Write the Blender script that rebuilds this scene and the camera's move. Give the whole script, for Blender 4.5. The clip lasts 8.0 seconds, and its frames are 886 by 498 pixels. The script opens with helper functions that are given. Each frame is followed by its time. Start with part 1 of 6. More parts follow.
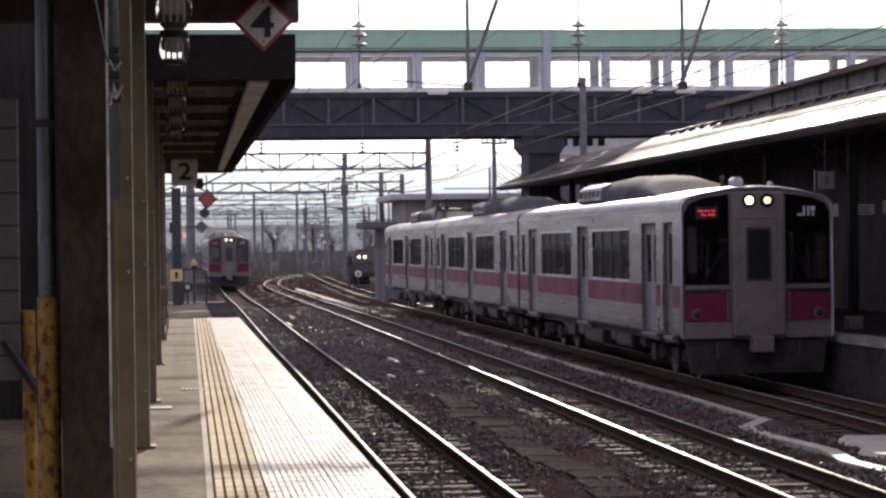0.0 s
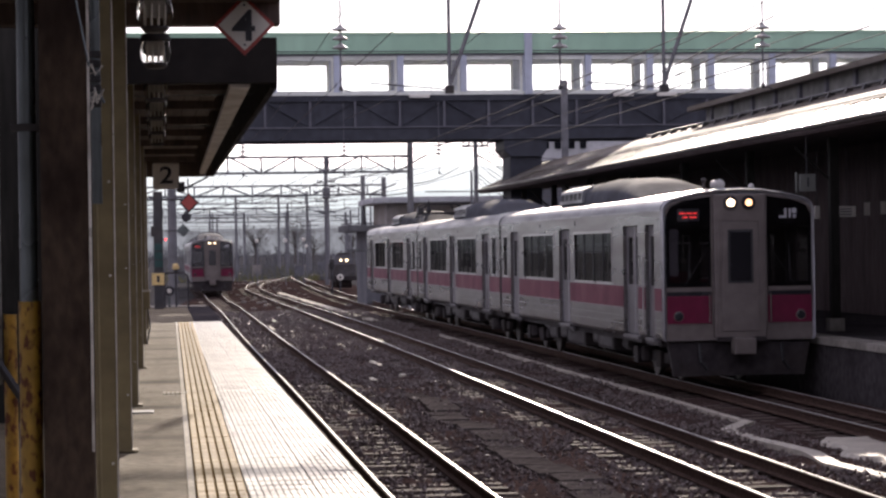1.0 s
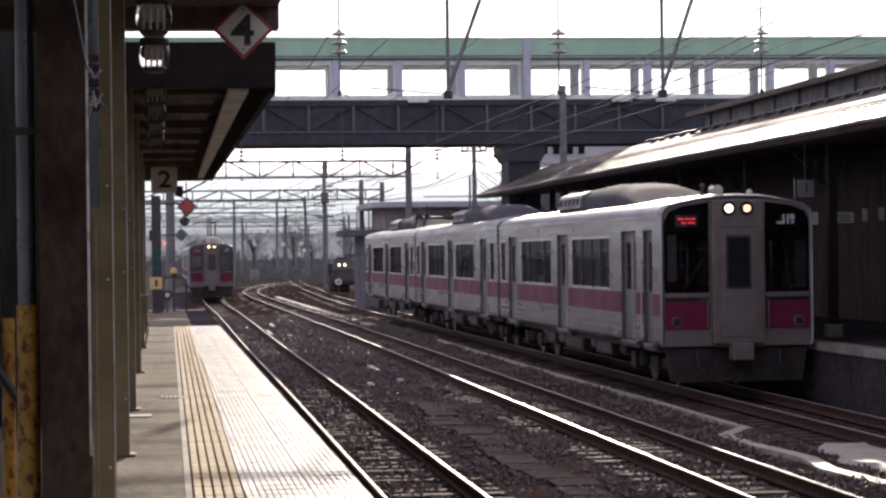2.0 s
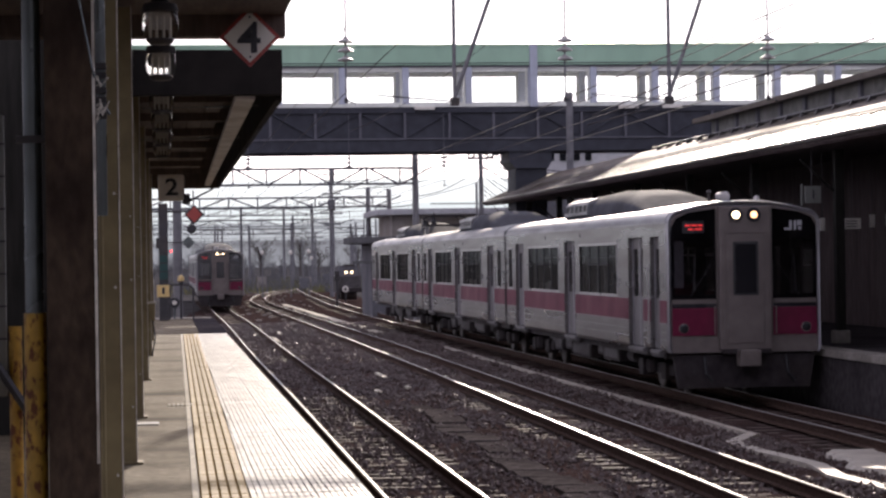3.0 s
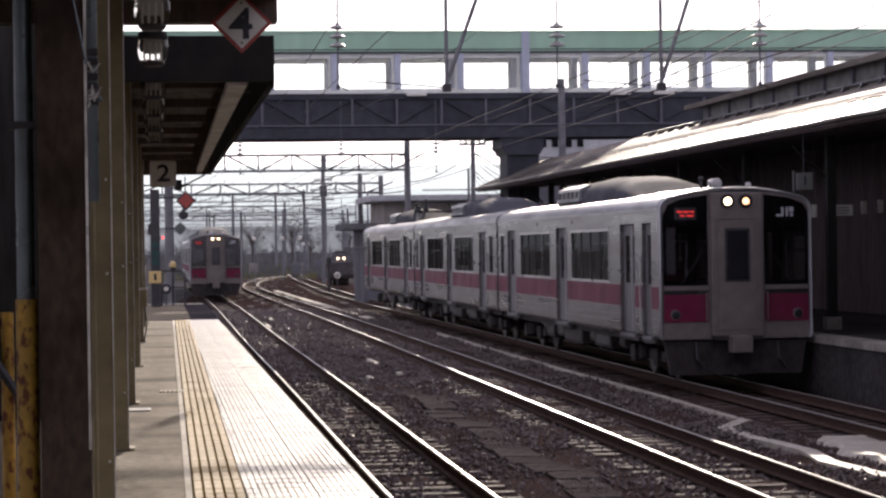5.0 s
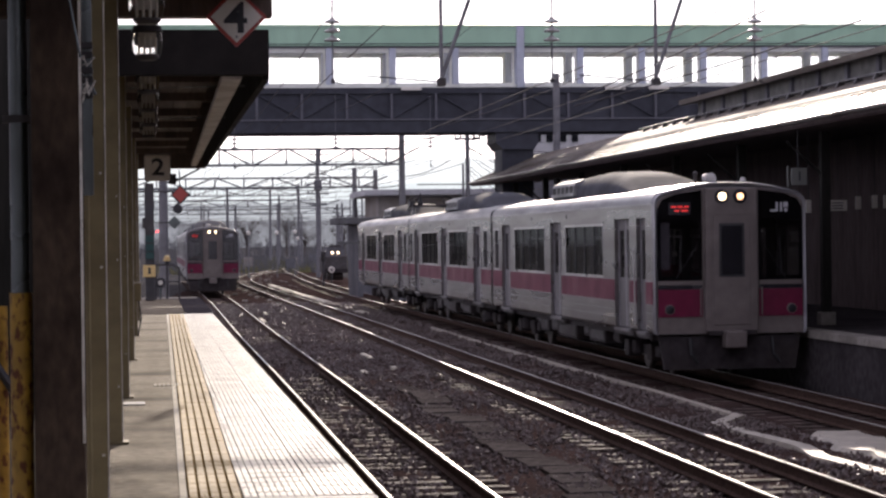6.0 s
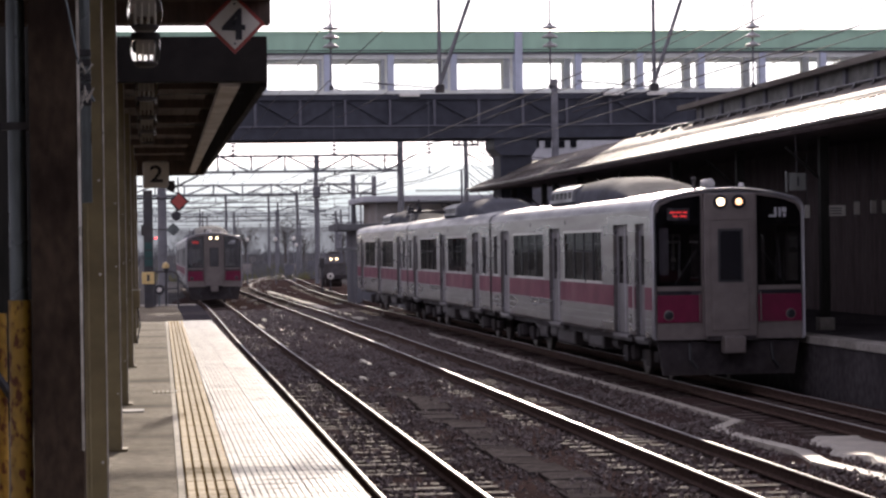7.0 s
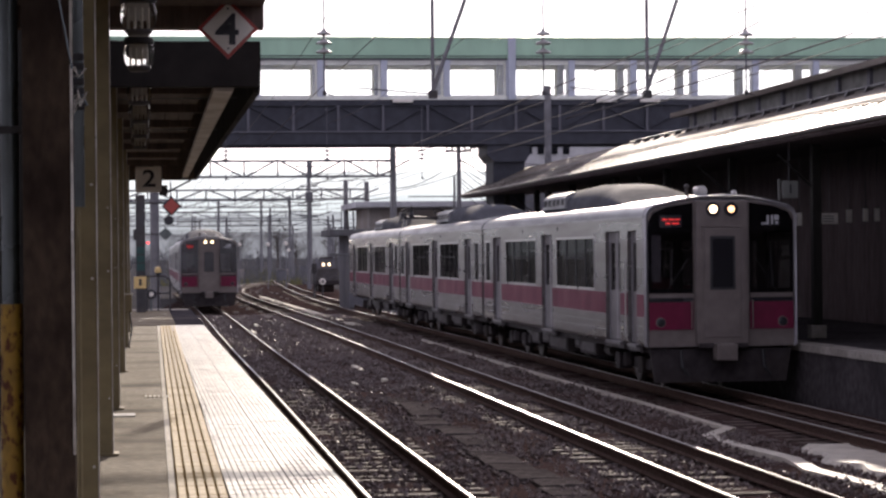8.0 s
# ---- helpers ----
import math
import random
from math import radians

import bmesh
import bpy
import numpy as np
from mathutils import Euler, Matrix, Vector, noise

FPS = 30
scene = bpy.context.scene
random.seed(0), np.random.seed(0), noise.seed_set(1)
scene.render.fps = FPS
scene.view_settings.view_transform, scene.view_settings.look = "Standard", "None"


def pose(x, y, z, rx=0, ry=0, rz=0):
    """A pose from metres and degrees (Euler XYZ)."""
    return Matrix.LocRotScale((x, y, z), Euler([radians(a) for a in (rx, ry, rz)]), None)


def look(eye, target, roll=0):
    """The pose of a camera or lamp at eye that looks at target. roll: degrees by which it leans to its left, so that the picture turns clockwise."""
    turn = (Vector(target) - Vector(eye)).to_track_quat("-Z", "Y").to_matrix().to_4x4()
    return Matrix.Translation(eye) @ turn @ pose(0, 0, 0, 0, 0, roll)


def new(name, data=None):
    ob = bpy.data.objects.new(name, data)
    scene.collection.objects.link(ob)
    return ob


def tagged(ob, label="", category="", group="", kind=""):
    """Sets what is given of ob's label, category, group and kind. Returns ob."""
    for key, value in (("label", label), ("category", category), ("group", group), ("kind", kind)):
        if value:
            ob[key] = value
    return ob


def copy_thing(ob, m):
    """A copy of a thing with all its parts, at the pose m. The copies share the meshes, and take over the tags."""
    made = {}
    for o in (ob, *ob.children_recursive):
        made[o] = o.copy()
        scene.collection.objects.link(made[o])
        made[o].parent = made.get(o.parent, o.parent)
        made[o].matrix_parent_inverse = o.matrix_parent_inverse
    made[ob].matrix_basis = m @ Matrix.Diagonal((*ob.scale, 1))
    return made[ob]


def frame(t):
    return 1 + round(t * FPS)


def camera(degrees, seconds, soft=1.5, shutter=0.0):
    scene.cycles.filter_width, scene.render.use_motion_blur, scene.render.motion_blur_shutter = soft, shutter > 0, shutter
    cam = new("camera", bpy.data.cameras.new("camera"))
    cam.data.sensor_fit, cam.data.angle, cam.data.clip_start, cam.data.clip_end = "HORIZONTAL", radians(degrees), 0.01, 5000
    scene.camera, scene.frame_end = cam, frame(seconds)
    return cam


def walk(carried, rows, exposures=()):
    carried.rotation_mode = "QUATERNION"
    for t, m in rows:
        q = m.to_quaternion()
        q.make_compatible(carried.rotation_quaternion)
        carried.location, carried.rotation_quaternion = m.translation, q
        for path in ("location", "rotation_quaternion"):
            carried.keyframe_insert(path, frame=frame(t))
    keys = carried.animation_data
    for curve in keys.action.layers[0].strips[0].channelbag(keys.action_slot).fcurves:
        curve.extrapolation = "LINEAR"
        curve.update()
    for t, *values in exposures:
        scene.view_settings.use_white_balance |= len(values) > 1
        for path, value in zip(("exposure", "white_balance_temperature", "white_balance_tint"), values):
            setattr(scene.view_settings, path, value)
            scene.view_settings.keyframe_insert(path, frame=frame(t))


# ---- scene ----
# ---------------------------------------------------------------- camera
cam = camera(21.2, 8.0, soft=2.5)
EYE = 2.58
ROWS = [
    (0.0, -6.4007, -0.0944, 0.7200), (0.2, -6.4705, -0.0964, 0.8323), (0.5, -6.7428, -0.0761, 1.0008),
    (1.0, -6.8387, -0.0260, 0.8672), (1.3, -6.8764, -0.0468, 0.7333), (1.5, -6.9246, 0.0442, 0.6441),
    (1.7, -6.9313, 0.0612, 0.6712), (2.8, -6.7124, 0.2466, 0.8199), (3.0, -6.7144, 0.2651, 0.8470),
    (3.5, -6.8860, 0.3228, 0.6624), (3.7, -7.0795, 0.3031, 0.6532), (4.0, -7.0458, 0.2161, 0.6395),
    (4.2, -6.9715, 0.1226, 0.6752), (5.3, -6.8740, -0.1395, 0.8713), (5.5, -6.8366, -0.2268, 0.9070),
    (5.7, -6.9159, -0.3241, 0.8204), (5.9, -7.0050, -0.2537, 0.7339), (6.0, -7.0462, -0.2048, 0.6906),
    (6.3, -7.1263, -0.1807, 0.7315), (6.5, -7.1273, -0.1090, 0.7588), (7.0, -7.0766, -0.0549, 0.8464),
    (7.5, -7.1055, -0.0269, 0.6642), (8.0, -7.2613, 0.0870, 0.5584),
]
EXPOSURE = 0.34
walk(cam, [(t, pose(0, 0, EYE, 90 + pitch, roll, yaw)) for t, yaw, pitch, roll in ROWS], [(0.0, EXPOSURE, 6500, 16.5), (8.0, EXPOSURE, 6500, 16.5)])

# ---------------------------------------------------------------- daylight
SUN_EL, SUN_AZ = 16.5, 9.8  # degrees above the horizon, degrees to the right of the track's direction
world = bpy.data.worlds.new("winter_sky")
scene.world = world
world.use_nodes = True
wn = world.node_tree.nodes
sky = wn.new("ShaderNodeTexSky")
sky.sky_type, sky.sun_disc = "NISHITA", False
sky.sun_elevation, sky.sun_rotation = radians(SUN_EL), radians(SUN_AZ)
sky.air_density, sky.dust_density, sky.ozone_density = 1.0, 1.2, 2.0
wn["Background"].inputs["Strength"].default_value = 0.13
veil = wn.new("ShaderNodeHueSaturation")  # thin high cloud takes the colour out of the sky
veil.inputs["Saturation"].default_value = 0.30
world.node_tree.links.new(sky.outputs["Color"], veil.inputs["Color"])
cloud = wn.new("ShaderNodeMix")  # even white of the cloud layer
cloud.data_type = "RGBA"
cloud.inputs["Factor"].default_value = 0.72
cloud.inputs["B"].default_value = (5.45, 5.25, 6.5, 1)
world.node_tree.links.new(veil.outputs["Color"], cloud.inputs["A"])
world.node_tree.links.new(cloud.outputs["Result"], wn["Background"].inputs["Color"])
sun = new("sun", bpy.data.lights.new("sun", "SUN"))
sun.data.energy, sun.data.angle, sun.data.color = 3.6, radians(0.6), (1.0, 0.89, 0.73)
az, el = radians(SUN_AZ), radians(SUN_EL)
SUN_DIR = Vector((math.sin(az) * math.cos(el), math.cos(az) * math.cos(el), math.sin(el)))
sun.matrix_world = look(SUN_DIR * 300, (0, 0, 0))


# ---------------------------------------------------------------- materials
def material(name, colour, rough=0.6, metal=0.0, scale=6.0, vary=0.25, bump=0.1, dirt=None, dirt_scale=1.3, dirt_amount=0.4, stretch=(1, 1, 1), glow=0.0, per_object=0.0, glow_colour=None, shine=0.5, sharp=0.23, glow_vary=False):
    """Paint, stone or metal with grain at a fine scale, patches of dirt at a coarse one and a fine relief."""
    m = bpy.data.materials.new(name)
    m.use_nodes = True
    nt = m.node_tree
    n, link = nt.nodes, nt.links.new
    bsdf = n["Principled BSDF"]
    bsdf.inputs["Metallic"].default_value = metal
    bsdf.inputs["Specular IOR Level"].default_value = shine
    co = n.new("ShaderNodeTexCoord")
    mp = n.new("ShaderNodeMapping")
    mp.inputs["Scale"].default_value = stretch
    link(co.outputs["Object"], mp.inputs["Vector"])
    fine = n.new("ShaderNodeTexNoise")
    fine.inputs["Scale"].default_value, fine.inputs["Detail"].default_value = scale, 6
    link(mp.outputs["Vector"], fine.inputs["Vector"])
    ramp = n.new("ShaderNodeMapRange")
    ramp.inputs["From Min"].default_value, ramp.inputs["From Max"].default_value = 0.3, 0.7
    ramp.inputs["To Min"].default_value, ramp.inputs["To Max"].default_value = 1 - vary, 1 + vary
    link(fine.outputs["Fac"], ramp.inputs["Value"])
    base = n.new("ShaderNodeMix")
    base.data_type, base.blend_type = "RGBA", "MULTIPLY"
    base.inputs["Factor"].default_value = 1
    base.inputs["A"].default_value = (*colour, 1)
    link(ramp.outputs["Result"], base.inputs["B"])
    out = base.outputs["Result"]
    if per_object:
        info = n.new("ShaderNodeObjectInfo")
        r2 = n.new("ShaderNodeMapRange")
        r2.inputs["To Min"].default_value, r2.inputs["To Max"].default_value = 1 - per_object, 1 + per_object
        link(info.outputs["Random"], r2.inputs["Value"])
        mul = n.new("ShaderNodeMix")
        mul.data_type, mul.blend_type = "RGBA", "MULTIPLY"
        mul.inputs["Factor"].default_value = 1
        link(out, mul.inputs["A"])
        link(r2.outputs["Result"], mul.inputs["B"])
        out = mul.outputs["Result"]
    coarse = n.new("ShaderNodeTexNoise")
    coarse.inputs["Scale"].default_value, coarse.inputs["Detail"].default_value = dirt_scale, 5
    link(mp.outputs["Vector"], coarse.inputs["Vector"])
    if dirt:
        r3 = n.new("ShaderNodeMapRange")
        r3.inputs["From Min"].default_value, r3.inputs["From Max"].default_value = 0.565 - sharp / 2, 0.565 + sharp / 2
        r3.inputs["To Max"].default_value = dirt_amount
        link(coarse.outputs["Fac"], r3.inputs["Value"])
        mix = n.new("ShaderNodeMix")
        mix.data_type = "RGBA"
        link(r3.outputs["Result"], mix.inputs["Factor"])
        link(out, mix.inputs["A"])
        mix.inputs["B"].default_value = (*dirt, 1)
        out = mix.outputs["Result"]
    link(out, bsdf.inputs["Base Color"])
    rr = n.new("ShaderNodeMapRange")
    rr.inputs["From Min"].default_value, rr.inputs["From Max"].default_value = 0.3, 0.7
    rr.inputs["To Min"].default_value, rr.inputs["To Max"].default_value = max(0.02, rough - 0.1), min(1, rough + 0.1)
    link(coarse.outputs["Fac"], rr.inputs["Value"])
    link(rr.outputs["Result"], bsdf.inputs["Roughness"])
    if bump:
        b = n.new("ShaderNodeBump")
        b.inputs["Strength"].default_value, b.inputs["Distance"].default_value = bump, 0.02
        link(fine.outputs["Fac"], b.inputs["Height"])
        link(b.outputs["Normal"], bsdf.inputs["Normal"])
    if glow:
        bsdf.inputs["Emission Color"].default_value = (*(glow_colour or colour), 1)
        bsdf.inputs["Emission Strength"].default_value = glow
        if glow_vary:
            amount = n.new("ShaderNodeMath")
            amount.operation = "MULTIPLY"
            amount.inputs[1].default_value = glow
            link(ramp.outputs["Result"], amount.inputs[0])
            link(amount.outputs["Value"], bsdf.inputs["Emission Strength"])
    return m


def glass(name, tint, rough=0.03, ior=1.5):
    m = bpy.data.materials.new(name)
    m.use_nodes = True
    b = m.node_tree.nodes["Principled BSDF"]
    b.inputs["Base Color"].default_value = (*tint, 1)
    b.inputs["Roughness"].default_value, b.inputs["IOR"].default_value = rough, ior
    b.inputs["Transmission Weight"].default_value = 1.0
    return m


def window_film(name, tint, gloss):
    """A thin tinted pane: light passes straight through, and a little is mirrored."""
    m = bpy.data.materials.new(name)
    m.use_nodes = True
    n, link = m.node_tree.nodes, m.node_tree.links.new
    clear, mirror, mix = n.new("ShaderNodeBsdfTransparent"), n.new("ShaderNodeBsdfGlossy"), n.new("ShaderNodeMixShader")
    clear.inputs["Color"].default_value = (*tint, 1)
    mirror.inputs["Roughness"].default_value = 0.06
    mix.inputs["Fac"].default_value = gloss
    link(clear.outputs["BSDF"], mix.inputs[1])
    link(mirror.outputs["BSDF"], mix.inputs[2])
    link(mix.outputs["Shader"], n["Material Output"].inputs["Surface"])
    return m


BALLAST = material("ballast_stone", (0.056, 0.038, 0.034), 0.75, 0, 30, 0.55, 0.9, (0.03, 0.024, 0.022), 0.35, 0.6, shine=0.0)
STONE = material("ballast_chips", (0.095, 0.068, 0.06), 0.5, 0, 14, 0.5, 0.2, (0.05, 0.036, 0.032), 2.0, 0.6, shine=0.4)
EARTH = material("trackside_earth", (0.085, 0.082, 0.08), 0.9, 0, 3, 0.35, 0.4, (0.05, 0.048, 0.047), 0.15, 0.7, shine=0.0)
RAIL_TOP = material("polished_rail_steel", (0.25, 0.24, 0.23), 0.38, 0.4, 40, 0.12, 0.02, stretch=(1, 0.05, 1), shine=0.26)
RAIL_SIDE = material("rusty_rail_web", (0.07, 0.045, 0.036), 0.9, 0.0, 18, 0.4, 0.3, shine=0.03)
SLEEPER = material("weathered_sleeper", (0.078, 0.06, 0.052), 0.85, 0, 9, 0.45, 0.4, (0.036, 0.028, 0.025), 2.2, 0.8, (1, 6, 1), per_object=0.4, shine=0.06)
ASPHALT = material("platform_asphalt", (0.195, 0.162, 0.108), 0.9, 0, 22, 0.4, 0.9, (0.09, 0.075, 0.05), 0.9, 0.9, (0.5, 0.9, 1), shine=0.16, sharp=0.18)
CONCRETE = material("platform_concrete", (0.30, 0.28, 0.25), 0.9, 0, 10, 0.2, 0.25, (0.14, 0.125, 0.11), 0.9, 0.7, shine=0.0)
# darker copy of the platform concrete with shade put into its colour
SHADE_CONCRETE = material("shade_toned_concrete", (0.062, 0.056, 0.058), 0.9, 0, 7, 0.3, 0.25, (0.03, 0.027, 0.028), 0.8, 0.7, shine=0.0)
TILE = material("white_platform_tile", (0.36, 0.362, 0.35), 0.6, 0, 18, 0.18, 0.12, (0.25, 0.244, 0.222), 1.2, 0.7, per_object=0.14, shine=0.2)
GROUT = material("dirty_tile_groove", (0.17, 0.168, 0.16), 0.9, 0, 18, 0.2, 0.1, shine=0.05)
OCHRE = material("dirty_tactile_groove", (0.18, 0.12, 0.048), 0.9, 0, 18, 0.2, 0.1, shine=0.0)
YELLOW = material("tactile_yellow", (0.38, 0.275, 0.115), 0.7, 0, 16, 0.16, 0.15, (0.28, 0.215, 0.11), 1.5, 0.6, per_object=0.10, shine=0.16)
TROUGH = material("weathered_trough_concrete", (0.078, 0.068, 0.064), 0.95, 0, 8, 0.4, 0.5, (0.04, 0.034, 0.032), 1.6, 0.8, shine=0.0, per_object=0.25)
WET_CONCRETE = material("damp_pale_concrete", (0.42, 0.38, 0.31), 0.5, 0, 6, 0.25, 0.15, (0.26, 0.23, 0.19), 1.5, 0.7, shine=0.4)
PALE_LINE = material("pale_line_paint", (0.62, 0.58, 0.47), 0.8, 0, 14, 0.15, 0.1, (0.38, 0.35, 0.28), 2, 0.5, shine=0.05)
TAN = material("tan_column_paint", (0.27, 0.22, 0.115), 0.55, 0, 7, 0.16, 0.1, (0.13, 0.10, 0.055), 2.4, 0.6, shine=0.3)
PALE_EDGE = material("pale_worn_steel_and_glint", (0.72, 0.69, 0.62), 0.35, 0.4, 20, 0.2, 0.1, (0.25, 0.2, 0.15), 6, 0.6)
BOARD_GREY = material("pale_board_paint", (0.20, 0.205, 0.19), 0.7, 0, 5, 0.1, 0.03, (0.14, 0.14, 0.13), 1, 0.5, shine=0.2)
RUST = material("rusty_brown_column", (0.080, 0.055, 0.038), 0.7, 0.0, 26, 0.3, 0.3, (0.020, 0.012, 0.010), 3.8, 0.88, (1, 1, 0.5), shine=0.2, sharp=0.2)
GREY_PIPE = material("grey_pipe_paint", (0.12, 0.14, 0.14), 0.28, 0.4, 8, 0.12, 0.05, (0.06, 0.062, 0.058), 1.8, 0.6)
YELLOW_RUST = material("yellow_paint_rusting", (0.46, 0.27, 0.035), 0.55, 0, 20, 0.3, 0.2, (0.13, 0.032, 0.010), 30, 0.95, (1, 1, 0.6), sharp=0.10)
DARK_STEEL = material("dark_painted_steel", (0.045, 0.045, 0.05), 0.55, 0.3, 6, 0.25, 0.1, (0.09, 0.07, 0.055), 1.1, 0.5)
CANOPY_WOOD = material("brown_canopy_boards", (0.105, 0.075, 0.06), 0.8, 0, 5, 0.25, 0.15, (0.05, 0.04, 0.035), 1.0, 0.6, (6, 0.6, 1))
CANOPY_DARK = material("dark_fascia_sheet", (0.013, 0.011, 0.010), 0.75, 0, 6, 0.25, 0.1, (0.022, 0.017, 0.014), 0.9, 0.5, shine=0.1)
WHITE_BEAM = material("off_white_gutter_paint", (0.62, 0.58, 0.52), 0.6, 0, 9, 0.15, 0.1, (0.34, 0.27, 0.2), 1.5, 0.6)
SIGN_WHITE = material("sign_white_enamel", (0.74, 0.71, 0.64), 0.4, 0, 8, 0.06, 0.02, (0.55, 0.52, 0.45), 2.2, 0.5)
SIGN_BLACK = material("sign_black_enamel", (0.02, 0.02, 0.025), 0.4, 0, 8, 0.1, 0.0)
SIGN_RED = material("sign_red_enamel", (0.36, 0.05, 0.04), 0.4, 0, 8, 0.12, 0.02, (0.33, 0.07, 0.05), 2, 0.5)
SIGN_GREEN = material("dark_green_sign", (0.015, 0.06, 0.055), 0.5, 0, 8, 0.12, 0.02)
PLATE_YELLOW = material("caution_plate_yellow", (0.66, 0.48, 0.2), 0.5, 0, 8, 0.1, 0.02)
STEEL = material("stainless_train_skin", (0.225, 0.217, 0.217), 0.30, 0.8, 5, 0.16, 0.03, (0.15, 0.13, 0.118), 0.7, 0.85, (1, 0.25, 2))
COVER_GREY = material("roof_cover_paint", (0.085, 0.088, 0.10), 0.85, 0.0, 6, 0.2, 0.05, (0.055, 0.054, 0.06), 0.8, 0.6, shine=0.03)
DOOR_STEEL = material("dull_door_steel", (0.165, 0.155, 0.16), 0.5, 0.3, 5, 0.1, 0.03, (0.11, 0.10, 0.10), 0.8, 0.6)
ROOF_GREY = material("train_roof_sheet", (0.22, 0.225, 0.24), 0.4, 0.5, 6, 0.15, 0.05, (0.13, 0.127, 0.127), 0.9, 0.7, (1, 0.4, 1), shine=0.3)
PINK = material("pink_band_film", (0.145, 0.016, 0.045), 0.5, 0.0, 5, 0.15, 0.02, (0.10, 0.024, 0.04), 0.7, 0.7, shine=0.12)
FACE_GREY = material("grey_front_moulding", (0.165, 0.142, 0.132), 0.5, 0.1, 5, 0.12, 0.03, (0.11, 0.094, 0.088), 1.1, 0.6, shine=0.25)
FACE_BLACK = material("black_front_mask", (0.02, 0.02, 0.024), 0.25, 0, 5, 0.2, 0.0)
WINDOW_DARK = material("dark_window_glass", (0.012, 0.013, 0.016), 0.1, 0, 3, 0.2, 0.0, shine=0.015)
FRONT_GLASS = material("glossy_front_glass", (0.014, 0.014, 0.017), 0.12, 0, 3, 0.2, 0.0, shine=0.6)
WINDOW_FRAME = material("bright_window_frame", (0.55, 0.545, 0.54), 0.35, 0.8, 8, 0.1, 0.02)
SEAM = material("black_rubber_seal", (0.02, 0.02, 0.022), 0.7, 0, 8, 0.2, 0.05)
UNDER = material("underfloor_grime", (0.042, 0.036, 0.038), 0.7, 0.2, 6, 0.35, 0.2, (0.06, 0.05, 0.045), 1.2, 0.6, shine=0.15)
WHEEL = material("wheel_steel", (0.07, 0.058, 0.055), 0.5, 0.8, 9, 0.2, 0.05)
CURTAIN = material("pale_cab_curtain", (0.34, 0.34, 0.36), 0.8, 0, 8, 0.1, 0.05)
HEADLAMP = material("headlamp_glow", (1.0, 0.80, 0.52), 0.3, 0, 5, 0, 0, glow=4, glow_colour=(1.0, 0.76, 0.47))
AMBER_LAMP = material("amber_lamp_glow", (1.0, 0.60, 0.30), 0.3, 0, 5, 0, 0, glow=2.2, glow_colour=(1.0, 0.55, 0.28))
RED_LED = material("red_led_glow", (0.9, 0.05, 0.04), 0.4, 0, 5, 0, 0, glow=0.4, glow_colour=(0.9, 0.04, 0.04))
RED_LAMP = material("red_lamp_glow", (1.0, 0.05, 0.05), 0.3, 0, 5, 0, 0, glow=5, glow_colour=(1.0, 0.03, 0.03))
LOGO_GREY = material("grey_emblem_paint", (0.42, 0.42, 0.44), 0.5, 0, 5, 0.05, 0)
GREEN = material("green_bridge_fascia", (0.36, 0.56, 0.41), 0.55, 0, 2, 0.1, 0.05, (0.28, 0.47, 0.34), 0.25, 0.6, (1, 1, 0.4))
BRIDGE_DARK = material("navy_grey_girder", (0.050, 0.053, 0.066), 0.6, 0.0, 3, 0.2, 0.08, (0.034, 0.036, 0.046), 0.5, 0.6, shine=0.22)
BRIDGE_UPRIGHT = material("grey_upright_paint", (0.11, 0.11, 0.13), 0.6, 0.0, 3, 0.15, 0.05)
BRIDGE_POST = material("blue_grey_post_paint", (0.48, 0.52, 0.61), 0.5, 0.1, 4, 0.1, 0.04, (0.38, 0.41, 0.46), 0.7, 0.5)
BRIDGE_PALE = material("pale_window_frame_paint", (0.74, 0.76, 0.70), 0.5, 0, 4, 0.1, 0.04, (0.56, 0.57, 0.53), 0.7, 0.5)
LINING = material("saloon_lining", (0.62, 0.60, 0.56), 0.6, 0, 6, 0.08, 0.02, (0.33, 0.32, 0.3), 0.9, 0.5)
SEAT = material("dark_red_seat_cloth", (0.13, 0.035, 0.045), 0.9, 0, 20, 0.25, 0.1, shine=0.1)
UNDER_PALE = material("greyer_underfloor_paint", (0.095, 0.089, 0.09), 0.7, 0.1, 6, 0.3, 0.1, (0.055, 0.046, 0.042), 1.4, 0.7, shine=0.2)
EDGE_STEEL = material("bright_moulded_edge", (0.40, 0.40, 0.42), 0.4, 0.5, 6, 0.12, 0.03, (0.25, 0.24, 0.24), 1.0, 0.6)
HORN_PALE = material("pale_horn_paint", (0.5, 0.49, 0.47), 0.5, 0, 8, 0.1, 0.02, (0.3, 0.28, 0.26), 3, 0.6)
TINTED = window_film("grey_tinted_glass", (0.84, 0.85, 0.84), 0.13)
CAB_GLASS = window_film("front_window_glass", (0.58, 0.57, 0.58), 0.04)
PANE = glass("clear_bridge_pane", (0.96, 0.98, 0.98))
LAMP_GLASS = glass("clear_lamp_glass", (0.86, 0.84, 0.76), 0.03, 1.12)
TIN_OLD = material("dulled_tin_roof", (0.16, 0.14, 0.12), 0.75, 0.1, 4, 0.3, 0.2, (0.09, 0.075, 0.062), 0.6, 0.8, (1, 0.25, 1), shine=0.15)
TIN_ROOF = material("bare_tin_roof", (0.16, 0.146, 0.13), 0.46, 0.25, 4, 0.3, 0.25, (0.085, 0.07, 0.058), 0.9, 0.9, (1, 0.3, 1), shine=0.35)
